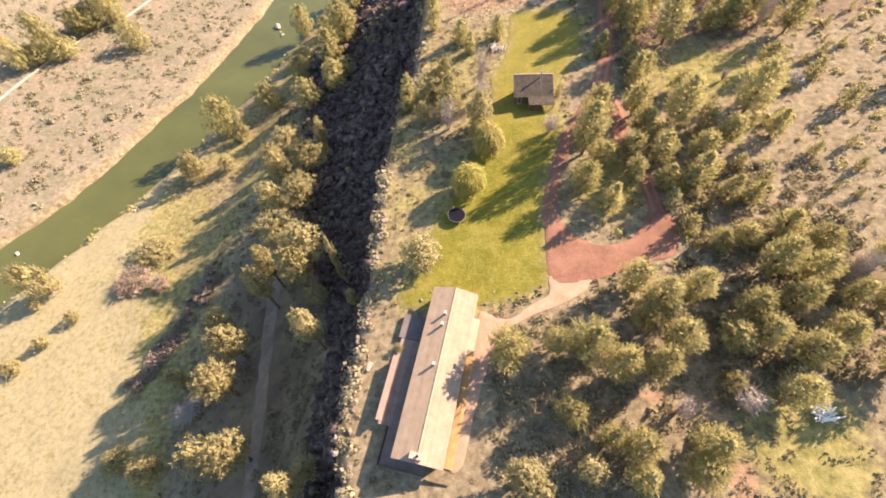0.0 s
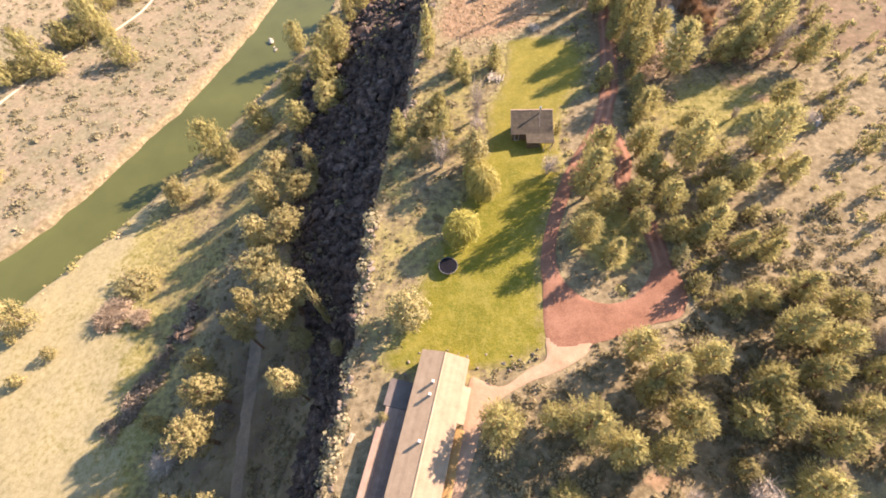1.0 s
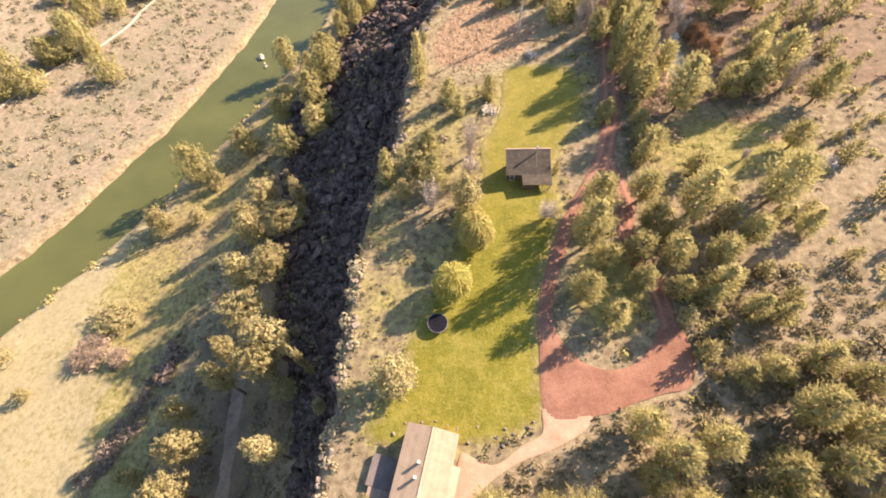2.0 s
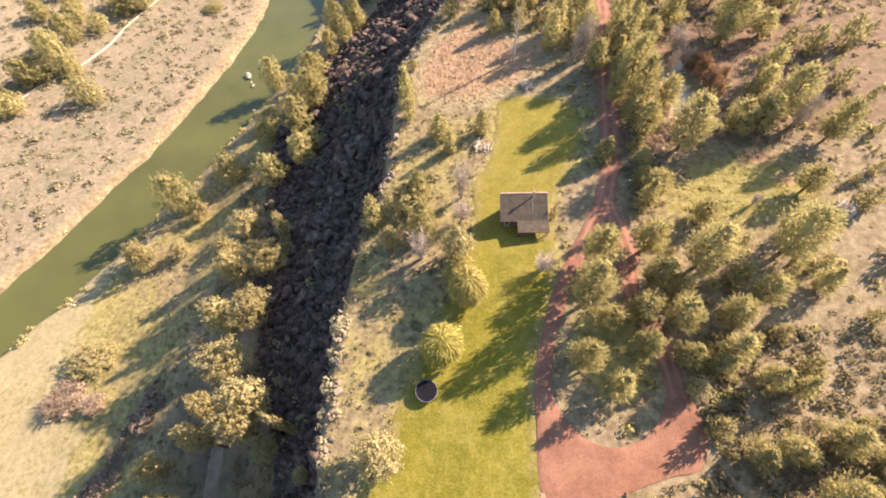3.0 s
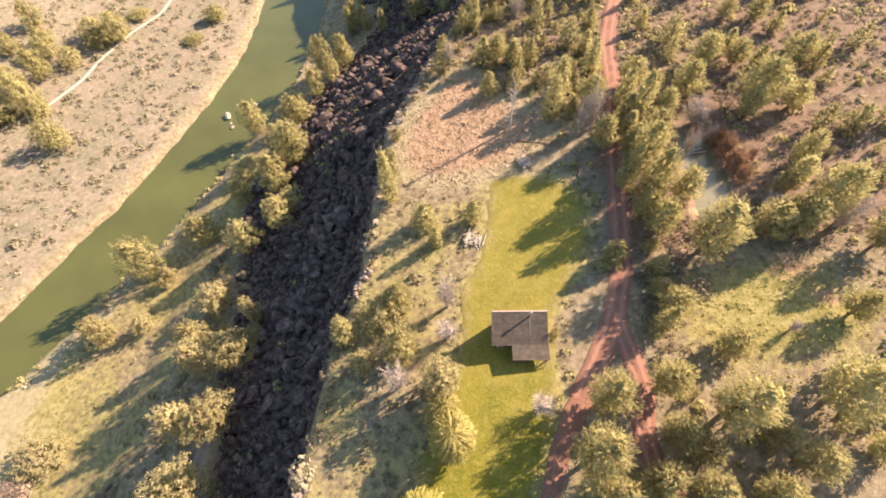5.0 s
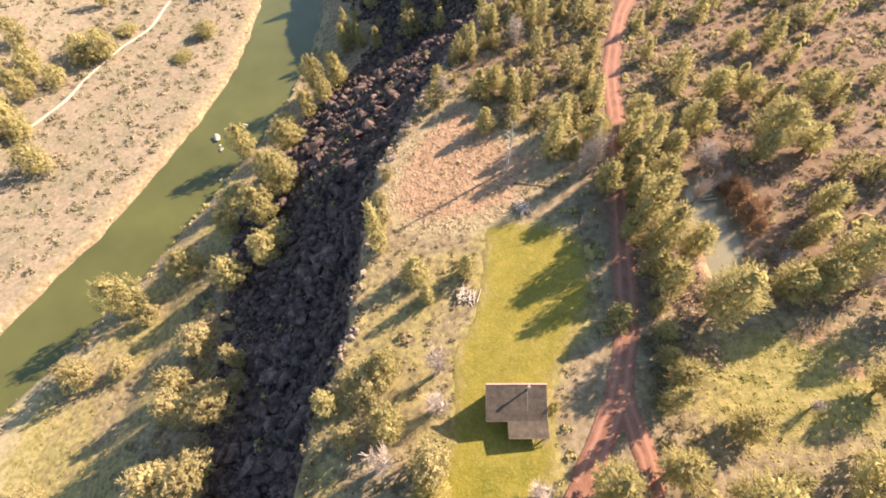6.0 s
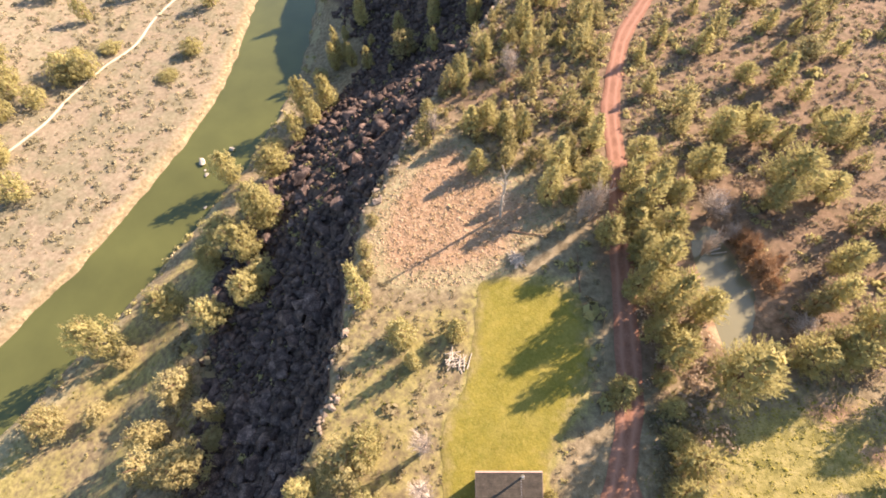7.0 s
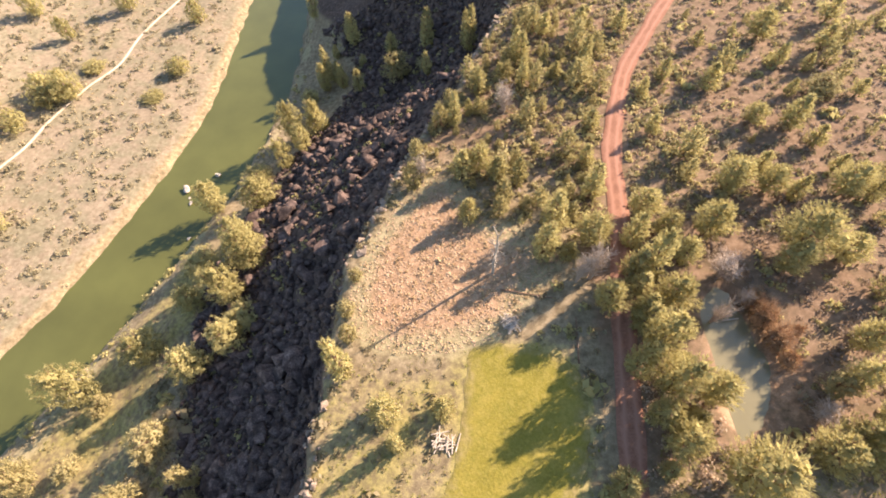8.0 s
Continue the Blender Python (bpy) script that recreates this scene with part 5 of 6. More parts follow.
PINES_C = [(29, 59.1, 13.5, 3.6), (37.4, 61.0, 11.0, 3.1), (38.8, 69.4, 9.1, 1.9), (65.8, 70.7, 8.3, 2.6), (73.4, 81.5, 10.5, 3.7), (48.4, 82.6, 14, 5.0), (41.4, 72.7, 8, 2.9), (40.5, 75.6, 5.5, 2.2), (34.6, 81.9, 6.2, 2.1), (62.6, 84.7, 12.5, 2.7), (58.5, 85, 12.5, 3.2), (42.1, 86.5, 12, 3.0), (62.4, 87.1, 11.4, 2.6), (67.9, 88.5, 12.5, 3.8), (47.4, 92.8, 12, 2.6), (42.2, 93.7, 14.5, 3.3), (65.8, 94.1, 10.4, 2.4), (69, 99.2, 10.4, 2.7), (41.9, 99.5, 14.5, 3.4), (41.9, 105.1, 10.4, 2.5), (36.6, 106.6, 11.4, 2.7), (45.9, 106.7, 11.4, 3.2), (64.0, 111.4, 10.4, 2.8)]
PINES_D = [(72.7, 113, 9.4, 3), (49.6, 113.9, 9.4, 2.3), (66.6, 114.8, 11.4, 4.3), (32.3, 116, 7.3, 1.9), (54.6, 118.8, 11.4, 3.5), (36.6, 119.2, 9.4, 3.8), (48.4, 119.3, 9.4, 2.7), (30.7, 123, 10.4, 2.5), (81.2, 123.5, 7.3, 1.9), (45.7, 123.7, 10.4, 3.3), (77.8, 125.1, 9.4, 3.4), (70.7, 125.2, 7.3, 2.1), (16.2, 125.7, 8.3, 2.5), (66.7, 126.7, 8.3, 2.8), (60.8, 128, 10.4, 3.3), (78.7, 129.8, 6.2, 1.6), (65.8, 130.2, 7.1, 1.6), (25.5, 133.1, 9.7, 2.1), (21.6, 134.6, 8.8, 2.4), (15.4, 135.8, 8, 2.2), (38.2, 136.1, 6.2, 1.6), (77.9, 136.2, 5.3, 1.6)]
PINES_E = [(18.6, 137, 8.8, 2.7), (75.7, 141.2, 8, 2.4), (51.7, 142.7, 5.3, 1.5), (70, 143.1, 6.2, 2.4), (40.8, 146, 6.2, 2.3), (90, 147.5, 4.4, 1.3), (78.9, 149.5, 5.3, 1.6), (64.9, 153.2, 8.8, 2.5), (52.2, 153.4, 5.3, 1.4), (84.6, 156.4, 5.3, 1.7), (57.5, 158.2, 7.1, 2.1), (79.8, 158.6, 7.1, 2), (89.7, 162, 6.2, 2.1), (79.3, 167.8, 8.8, 3.6), (40.8, 12.1, 9, 3), (45.3, 12.4, 9.5, 2.9), (54.6, 11.9, 10, 2.8), (44.6, 28.9, 6, 2.6), (48.3, 29.4, 7, 2.6), (54.5, 30.5, 7, 2.5), (59.2, 27.6, 8, 2.9), (47.8, 66.2, 7, 2.9), (67.1, 167.8, 5.3, 1.7)]
PINES_F = [(40.8, 79.6, 6, 2.0), (40.7, 90.2, 10, 2.5), (41.4, 103, 9, 2.4), (44.6, 89.4, 8, 2.4), (44.7, 96.6, 8, 2.3), (44.6, 102.4, 9, 2.4), (40.6, 83.6, 5, 1.7), (41.6, 108.6, 8, 2.2), (41.5, 111.5, 9.4, 2.1), (94.6, 171.1, 6.2, 2), (52.4, 176.5, 6.2, 2), (43.5, 178.1, 8.8, 2.4), (35.5, 178.7, 8, 2.4)]
JUNIPERS_A = [(-0.1, 67.1, 11.3, 3), (-9.4, 69.9, 10.2, 1.9), (-1.2, 75.4, 9, 2.9), (4.9, 87.3, 4.5, 1.2), (11.6, 91.8, 6.8, 2), (2.9, 91.9, 7.9, 2.9), (-150.4, 94.7, 5.4, 3.7), (39.1, 96.9, 14.7, 2.9), (-4, 98.2, 10.2, 1.9), (-77.0, 104.6, 16.5, 5.6), (-46.9, 107.9, 11.8, 4.1), (43.8, 112.3, 12.4, 2.3), (-38.1, 113.3, 13.2, 3.9), (-62.8, 113.6, 11.8, 4.5), (28.6, 117.3, 9, 2.5), (42.8, 118, 12.4, 2.8), (-35.3, 118.4, 11.8, 3.3), (-53.2, 125.5, 10.3, 3.3), (-41.2, 125.5, 14.7, 4.7), (38, 128.4, 6.8, 1.8)]
JUNIPERS_B = [(-36.4, 133.2, 14.7, 4.7), (-38.9, 137.4, 14.7, 3.8), (-56.1, 138.4, 10.3, 4), (-165.9, 140.2, 8.1, 4.6), (-45.7, 144.4, 13.2, 3.8), (-162.5, 144.6, 8.1, 4.7), (-153, 148.6, 8.1, 5.6), (13.8, 150.2, 6.8, 1.3), (-159, 150.5, 9.5, 6.5), (16.9, 153.2, 5.6, 1.2), (18.8, 153.3, 5.8, 1.5), (-127.9, 155.4, 10.8, 5.7), (19.2, 159, 5.6, 1.1), (-43.9, 159.9, 13.2, 4.8), (28.7, 160.6, 5.8, 1.5), (-59.7, 160.8, 14, 4.2), (36.2, 162.9, 4.8, 1.5), (42, 163.3, 6.7, 1.5), (24.1, 163.6, 5.8, 1.7), (-150.8, 166.3, 9.5, 7.2)]
JUNIPERS_C = [(29.1, 168.6, 10.2, 2.4), (34.5, 168.7, 5.8, 1.4), (-48.1, 171, 11.8, 3.7), (-142.3, 171.3, 9.5, 6), (28.3, 171.6, 9.6, 2.2), (-40.6, 177.3, 11.8, 3.8), (-35.3, 183, 13.2, 3.1), (-40.1, 190.3, 16.2, 4.3), (-31.7, 190.9, 14.7, 4.3), (18.9, 196.5, 10.2, 1.9), (-139.8, 197.2, 6.8, 5), (5.9, 197.3, 5.8, 1.7), (-9.1, 197.3, 4.5, 1.2), (17.9, 199.4, 8.6, 1.8), (-163.3, 200, 8.1, 4.8), (-17.9, 205, 6.7, 2), (-152.4, 205.7, 8.1, 4.9), (-152.6, 180.6, 6, 4.6), (-147.0, 188.8, 7, 5.2), (-126.1, 212.3, 7, 5.6), (-149.5, 200.3, 5, 3.8), (-152.2, 163.3, 6, 4.6), (-140.4, 169.7, 6, 4.2)]
JUNIPERS_D = [(-25.4, 212.1, 12.5, 3), (5.7, 212.8, 10.2, 2.4), (-32.6, 214.3, 11.2, 2.5), (-137.3, 215.2, 8.1, 5.5), (-27.3, 215.5, 11.8, 3), (5.7, 215.9, 8.6, 2.1), (-17.9, 218.2, 5.8, 1.9), (-31.5, 218.2, 10.3, 2), (-7.2, 219.2, 7.7, 2.5), (-91.6, 226.9, 6.8, 4), (-29.4, 227, 7.5, 1.9), (-124.8, 228.2, 6.8, 3.6), (-22.5, 231.1, 11.8, 3.1), (-23.9, 233.3, 11.2, 2.7), (-141.1, 246.1, 5.4, 3.1), (-42.6, 256.3, 8.8, 2.2), (-92.4, 258.5, 5.4, 3.7), (-158.6, 259, 6.8, 5), (-124.4, 266.9, 6.8, 5.1)]
JUNIPERS_E = [(-160.5, 216.4, 6, 4.6), (-37.7, 208.9, 11.8, 2.9), (-133.2, 209.9, 8.1, 6.7), (-97.2, 211.9, 5.4, 3.4)]
LEAFY_A = [(11, -7.7, 6.8, 1.9), (9.4, -5.7, 6.8, 2.2), (-27.2, -6.1, 20.5, 2.3), (18.1, -5.1, 6.8, 2.2), (-25.7, -3.3, 19.5, 2.1), (-67.5, -1.8, 6.8, 3.3), (-50.4, -0.4, 17, 4.1), (-76, 0.1, 5.1, 2.8), (-42.6, -0.4, 19.6, 4.1), (39.1, 5.9, 4.5, 1.7), (-8.7, 13.2, 1.9, 1), (-50.2, 13.8, 17.1, 3.4), (-65.7, 17.6, 8.5, 2.5), (-114.4, 22.3, 5.1, 2.7), (-27.5, 20.4, 19.9, 3), (-49.7, 22.4, 17.1, 5), (-109.2, 28.9, 5.1, 1.9), (-57.3, 30.1, 11.9, 2.9), (-20.5, 28, 17.9, 1.2)]
LEAFY_B = [(-103.8, 36, 4.4, 2.1), (38.6, 37.3, 5.6, 1.4), (-31.3, 33.2, 20.5, 2.4), (-44, 34.8, 19.3, 3.5), (-117.1, 40.1, 3.7, 1.9), (-34.5, 36.2, 20.5, 2.8), (-24.4, 35.6, 18.8, 1), (-43.4, 40.2, 18.5, 3.5), (-32.5, 40.1, 19.6, 3.4), (-115.1, 44.7, 7.3, 4.6), (-40.5, 40.4, 18.8, 1.8), (-42, 49.6, 14.3, 4.1), (-87, 56.1, 5.9, 4.8), (-47.5, 61, 11.8, 3.5), (-39.3, 61.4, 11.8, 3.8), (6, 61.6, 7.9, 2.7), (-5.6, 29.4, 6, 3.2), (-6.2, 65.6, 5.6, 2.1), (-4, 73.4, 9, 3.1), (-49.5, 75.1, 10.3, 3.4)]
LEAFY_C = [(-39.5, 74.9, 12.1, 3.8), (-53.1, 81.3, 8.8, 2.9), (-37, 80.3, 14, 2.3), (-82.1, 84.6, 5.9, 3.8), (-85.4, 86.7, 5.9, 2.9), (-72.6, 87.5, 4.4, 2.6), (-37.8, 84.9, 14, 2.1), (-52.1, 91.8, 8.8, 3.7), (63.5, 93.2, 5.6, 2), (-71.3, 99.9, 4.4, 2.3), (-70.2, 102, 5.9, 2.1), (-3.8, 103.8, 4.5, 1.7), (-4.6, 108.2, 4.5, 1.7), (-3.8, 114.7, 3.4, 1.4), (84.3, 149, 5.8, 2.7), (5.1, 202.4, 5.6, 2.6), (-4.4, 204.5, 7.9, 4.2)]
WILLOWS = [(3.4, 44.9, 6.5, 3.3)]
PALE_WILLOWS = [(7.6, 54.4, 7, 3.2), (6.4, 58.0, 5.5, 2.2)]
BARE = [(31.4, 2.3, 6.8, 2.1), (39.8, 3.2, 5.6, 3), (-61.4, 10.5, 4.5, 4.9), (60.7, 21.5, 9, 2.8), (20.3, 58.4, 5.6, 2.4), (57.0, 68.6, 3.2, 1.7), (-0.4, 62.1, 5.6, 2.9), (68, 64.9, 4.5, 2.1), (7.1, 69.7, 6.8, 2.4), (7, 75, 6.8, 2.2), (69.7, 85.8, 9, 2.7), (60.8, 90, 4.5, 2.4), (51.7, 103.7, 4.5, 1.9), (56.1, 106.6, 4.5, 2.3), (54.9, 111.3, 6.8, 3.1), (33.3, 111.6, 6.8, 2), (35.4, 112, 7.4, 2.3), (7.4, 135.3, 7.9, 2.7), (34.9, 139.3, 3.8, 1.6), (24.4, 153, 8.6, 2.9)]
RUSTY = [(-82, 45.1, 2.8, 3.5), (-90.4, 46.8, 3.4, 4.8), (59.4, 100.5, 3.4, 2.7), (58.0, 106.6, 3.0, 2.1), (58.8, 103.9, 3.2, 2.3), (59.9, 97.4, 2.6, 1.8), (62.2, 101.4, 2.8, 1.8)]

pines = [(tree_template("pine", 10 + k, h, r, PINE_LEAF, "olive-green pine tree with a full rounded crown", "tree"), h, r) for k, (h, r) in enumerate([(8, 2.1), (9, 2.2), (10, 2.8), (11, 3.0), (11, 3.2), (12, 4.0), (13, 4.3)])]
junipers = [(tree_template("juniper", 30 + k, h, r, JUNIPER_LEAF, "olive juniper tree with a dense pointed crown", "tree"), h, r) for k, (h, r) in enumerate([(7, 1.7), (8, 2.2), (10, 2.9), (11, 3.6), (12, 4.5), (9, 5.2)])]
leafy = [(tree_template("leafy", 50 + k, h, r, PALE_LEAF, "pale yellowish spring-leafed tree with clumped foliage", "tree"), h, r) for k, (h, r) in enumerate([(5, 1.7), (7, 2.2), (9, 2.8), (9, 3.0), (8, 4.2), (17, 2.2), (18, 2.9), (17, 3.3)])]
willows = [(tree_template("willow", 70, 7.0, 3.0, WILLOW_LEAF, "bright yellow-green willow tree on the lawn", "tree"), 7.0, 3.0)]
pale_willows = [(tree_template("willow", 71, 7.0, 3.0, PALE_WILLOW_LEAF, "pale yellowish weeping willow on the lawn edge", "tree"), 7.0, 3.0)]
bare = [(bare_template(80 + k, 6.0, 2.6, TWIG, "bare_tree", "leafless grey tree with fine pale twigs", "tree", 240), 6.0, 2.6) for k in range(3)]
rusty = [(bare_template(90 + k, 3.0, 2.6, RUST_TWIG, "rusty_shrub", "rust-orange leafless shrub with dense twigs", "shrub", 300, 1400), 3.0, 2.6) for k in range(2)]
pinkish = [(bare_template(94, 3.0, 2.6, PINK_TWIG, "pinkish_shrub", "wide pinkish-brown leafless shrub on the grassy bench", "shrub", 400, 2200), 3.0, 2.6)]
JUNIPERS = JUNIPERS_A + JUNIPERS_B + JUNIPERS_C + JUNIPERS_D + JUNIPERS_E
ROUND = [p for p in JUNIPERS if p[0] < -33]
TALL = [p for p in JUNIPERS if p[0] >= -33]
round_junipers = [(tree_template("leafy", 60 + k, h, r, JUNIPER_LEAF, "rounded olive juniper with clumped foliage near the river", "tree"), h, r) for k, (h, r) in enumerate([(6, 3.6), (8, 4.8), (9, 6.3), (11, 3.2), (13, 4.0), (14, 4.8)])]
for some, places, group in ((pines, PINES_A + PINES_B + PINES_C + PINES_D + PINES_E + PINES_F, "pines on the plateau"), (junipers, TALL, "junipers by the river and rim"), (round_junipers, ROUND, "rounded junipers by the river"), (leafy, LEAFY_A + LEAFY_B + LEAFY_C, "pale leafy trees"), (willows, WILLOWS, "willows on the lawn"), (pale_willows, PALE_WILLOWS, "willows on the lawn"), (bare, BARE, "leafless trees"), (pinkish, RUSTY[:2], "pinkish shrubs on the bench"), (rusty, RUSTY[2:], "rusty shrubs by the pond")):
    plant(some, places, group=group)
    clear_used(some)


def young_trees(count, box, seed, taken, gap):
    """Small junipers seeded at random over the dry slope, clear of roads, lawn and one another."""
    rng = random.Random(seed)
    out = []
    while len(out) < count:
        x, y = rng.uniform(box[0], box[1]), rng.uniform(box[2], box[3])
        if x - float(np.interp(y, RIM_Y, RIM_X)) < 1:
            continue
        p = np.array([x]), np.array([y])
        if inside(*p, LAWN_LINE)[0] or edge_distance(*p, LAWN_LINE)[0] < 8 or inside(*p, DRIVE_LINE)[0] or inside(*p, BARE_LINE)[0] or edge_distance(*p, POND_LINE)[0] < 11 or ((x - 57) / 17) ** 2 + ((y - 74) / 11) ** 2 < 1:
            continue
        if not off_line(*p, ROAD_PTS, 4.0)[0] or not off_line(*p, BRANCH_PTS, 2.6)[0] or any(math.hypot(x - q[0], y - q[1]) < gap for q in taken + out):
            continue
        h = 2.6 + 6.0 * rng.random() ** 1.4
        out.append((x, y, h, h * rng.uniform(0.26, 0.38)))
    return out


YOUNG = young_trees(130, (4, 46, 123, 208), 13, JUNIPERS_C + JUNIPERS_E, 2.4) + young_trees(100, (40, 118, 104, 224), 11, PINES_D + PINES_E + PINES_F, 4.0) + young_trees(60, (24, 92, 25, 108), 12, PINES_B + PINES_C + PINES_D + PINES_F, 3.2)
seedlings = [(tree_template("juniper", 40 + k, 8.0, 2.9, YOUNG_LEAF, "small young juniper on the dry sage slope", "tree", True), 8.0, 2.9) for k in range(2)]
plant(seedlings, YOUNG, group="young junipers on the slope")
clear_used(seedlings)
plant([(tree_template("juniper", 47, 8.0, 2.9, PINE_LEAF, "small dark conifer beside the cabin wall", "tree", True), 8.0, 2.9)], [(23.5, 69.3, 3.4, 0.85)])


# ---- broken basalt below the rim ----
def talus_foot(y):
    return np.interp(y, [-80, 21, 47, 74, 106, 138, 160, 190, 215, 340], [4, 5, 15, 29, 36, 46, 56, 55, 44, 36])


def stand_on_slope(x, y, size, rng, stretch=0.3):
    turn = Euler((rng.uniform(-0.6, 0.6), rng.uniform(-0.6, 0.6), rng.uniform(0, math.tau))).to_matrix().to_4x4()
    return Matrix.Translation((x, y, ground_z(x, y) + size * 0.25)) @ turn @ Matrix.Diagonal((size * rng.uniform(1 - stretch, 1 + stretch), size, size * rng.uniform(0.8, 1.1), 1))


def build_talus():
    rng = random.Random(5)
    slope = thing("boulder_slope", Matrix.Identity(4), "dark broken basalt boulders covering the slope below the rim", "boulders", kind="structure")
    kinds = [rock_mesh("boulder", 100 + k, BASALT, 0.75) for k in range(8)]
    for n in range(300):
        y = rng.uniform(63, 185)
        rim = float(np.interp(y, RIM_Y, RIM_X))
        x = rim - 1.5 - rng.random() ** 0.8 * (float(talus_foot(y)) + 2)
        shared("boulder", kinds[n % 8], slope, stand_on_slope(x, y, rng.choice((0.9, 1.2, 1.5, 1.9, 2.4, 3.0)) * rng.uniform(0.8, 1.15), rng))
    # the rest, too many to count, in one mesh
    gen = np.random.default_rng(8)
    base = []
    for k in range(6):
        corner = np.array([(sx, sy, sz) for sx in (-1, 1) for sy in (-1, 1) for sz in (-1, 1)]) * 0.62 + gen.normal(0, 0.2, (8, 3))
        base.append(corner)
    cube = np.array([(0, 1, 3, 2), (4, 6, 7, 5), (0, 4, 5, 1), (2, 3, 7, 6), (0, 2, 6, 4), (1, 5, 7, 3)])
    verts, faces = [], []
    n = 11000
    ys = gen.uniform(-30, 246, n)
    rim, foot = np.interp(ys, RIM_Y, RIM_X), talus_foot(ys)
    xs = rim - 0.6 - gen.random(n) ** 0.85 * (foot + 5)
    zs = height(xs, ys)
    size = np.exp(gen.normal(-0.66, 0.55, n)).clip(0.2, 1.8)
    for k in range(n):
        q = np.array(Euler(gen.uniform(0, 6.28, 3)).to_matrix())
        verts.append(base[k % 6] @ q.T * size[k] * np.array([1.1, 1, 0.85]) + (xs[k], ys[k], zs[k] + 0.2 * size[k]))
        faces.append(cube + 8 * k)
    rest = new("basalt_rubble", joined("basalt_rubble", np.concatenate(verts), np.concatenate(faces), BASALT))
    tagged(rest, "dark basalt rubble between the larger boulders", "rubble", kind="stuff")


build_talus()


def pale_rocks(name, label, group, places, mat=None):
    kinds = [rock_mesh("stone", 140 + k, mat or PALE_STONE, 0.65) for k in range(5)]
    rng = random.Random(len(places) + 3)
    for n, (x, y, size) in enumerate(places):
        ob = new(name, kinds[n % 5])
        ob.matrix_basis = stand_on_slope(x, y, size, rng)
        tagged(ob, label, "rock", group)


rng_rocks = random.Random(21)
rim_places = []
for k in range(300):
    y = rng_rocks.uniform(-12, 50) if k < 140 else rng_rocks.uniform(77, 104) if k < 190 else rng_rocks.uniform(112, 205)
    rim_places.append((float(np.interp(y, RIM_Y, RIM_X)) + rng_rocks.uniform(-0.8, 1.9), y, rng_rocks.uniform(0.25, 0.85) * (1.4 if y > 110 else 1)))
pale_rocks("rim_rock", "pale lichen-covered rock on the cliff rim", "rocks along the rim", rim_places)
outcrop = [(-66.6, 47.6, 1.7), (-67.6, 46.0, 1.3), (-65.6, 46.2, 1.2), (-66.8, 43.9, 2.0), (-68.6, 42.6, 1.5), (-66.4, 41.4, 2.4), (-68.8, 40.4, 1.9), (-70.6, 39.2, 1.3), (-67.0, 38.6, 1.6)]
for k in range(24):
    f = 0.4 * rng_rocks.random() ** 1.5
    outcrop.append((-65.5 - 10 * f + rng_rocks.gauss(0, 1.3), 47.5 - 26 * f + rng_rocks.gauss(0, 1.6), rng_rocks.uniform(0.3, 1.1) * (1.15 - 0.5 * f)))
pale_rocks("outcrop_rock", "reddish-brown rock of a low outcrop on the grassy bench", "outcrop rocks on the bench", outcrop, RED_STONE)
pale_rocks("garden_stone", "small pale garden stone by the house", "garden stones", [(9.6, 21, 0.4), (10.4, 20, 0.5), (11.6, 20.4, 0.45), (12.2, 21.5, 0.35), (11.0, 22.1, 0.4), (14.2, 22.3, 0.4), (15.0, 23.2, 0.35), (14.8, 21.8, 0.45), (13.6, 21.2, 0.3), (7.0, 22.5, 0.3), (4.0, 22.3, 0.3), (2.6, 22.8, 0.3), (1.0, 23.3, 0.3), (-1.2, 23.3, 0.35), (-3.6, 23.2, 0.35), (-5.2, 21.7, 0.4), (-5.8, 19.8, 0.4), (-7.3, 20.4, 0.3), (5.6, 20.4, 0.35)])


BLEACHED_STONE = mottled("bleached_river_stone", (0.32, 0.27, 0.22), (0.5, 0.44, 0.37), (0.66, 0.6, 0.52), 0.9, 5.0, bump=0.6, depth=0.05)


def river_rock(x, y, size, seed):
    ob = new("river_rock", rock_mesh("river_rock", seed, BLEACHED_STONE, 0.6))
    ob.matrix_basis = Matrix.Translation((x, y, WATER_Z + 0.35 * size)) @ Matrix.Rotation(seed, 4, "Z") @ Matrix.Scale(size, 4)
    tagged(ob, "pale rock standing in the river water", "rock", "rocks in the river")


for k, (x, y, s) in enumerate([(-74.6, 171, 1.9), (-71.2, 165.6, 1.1), (-72.5, 167.7, 0.5), (-68.0, 152, 0.8), (-134.8, 59.3, 0.8), (-65.5, 177, 1.2)]):
    river_rock(x, y, s, 200 + k)


# ---- sage, tufts and low growth ----
KEEP_OFF = [(LAWN_LINE, -0.3), (DRIVE_LINE, 0.4), (WALK_LINE, 0.4), (POND_LINE, 2.2)]
def free_ground(x, y):
    ok = off_line(x, y, ROAD_PTS, 2.3) & off_line(x, y, BRANCH_PTS, 1.7) & ~((np.abs(x + 44.5) < 3.2) & (y < 62)) & off_line(x, y, PATH_PTS, 1.0)
    for line, gap in KEEP_OFF:
        ok &= ~(inside(x, y, line) | (edge_distance(x, y, line) < gap))
    u, v = (x + 2.12) * 0.976 - (y - 9.44) * 0.218, (x + 2.12) * 0.218 + (y - 9.44) * 0.976
    ok &= ~((u > -8.5) & (u < 5.5) & (v > -16) & (v < 13.5))
    ok &= ~((x > 12.5) & (x < 23) & (y > 63) & (y < 73.5))
    return ok


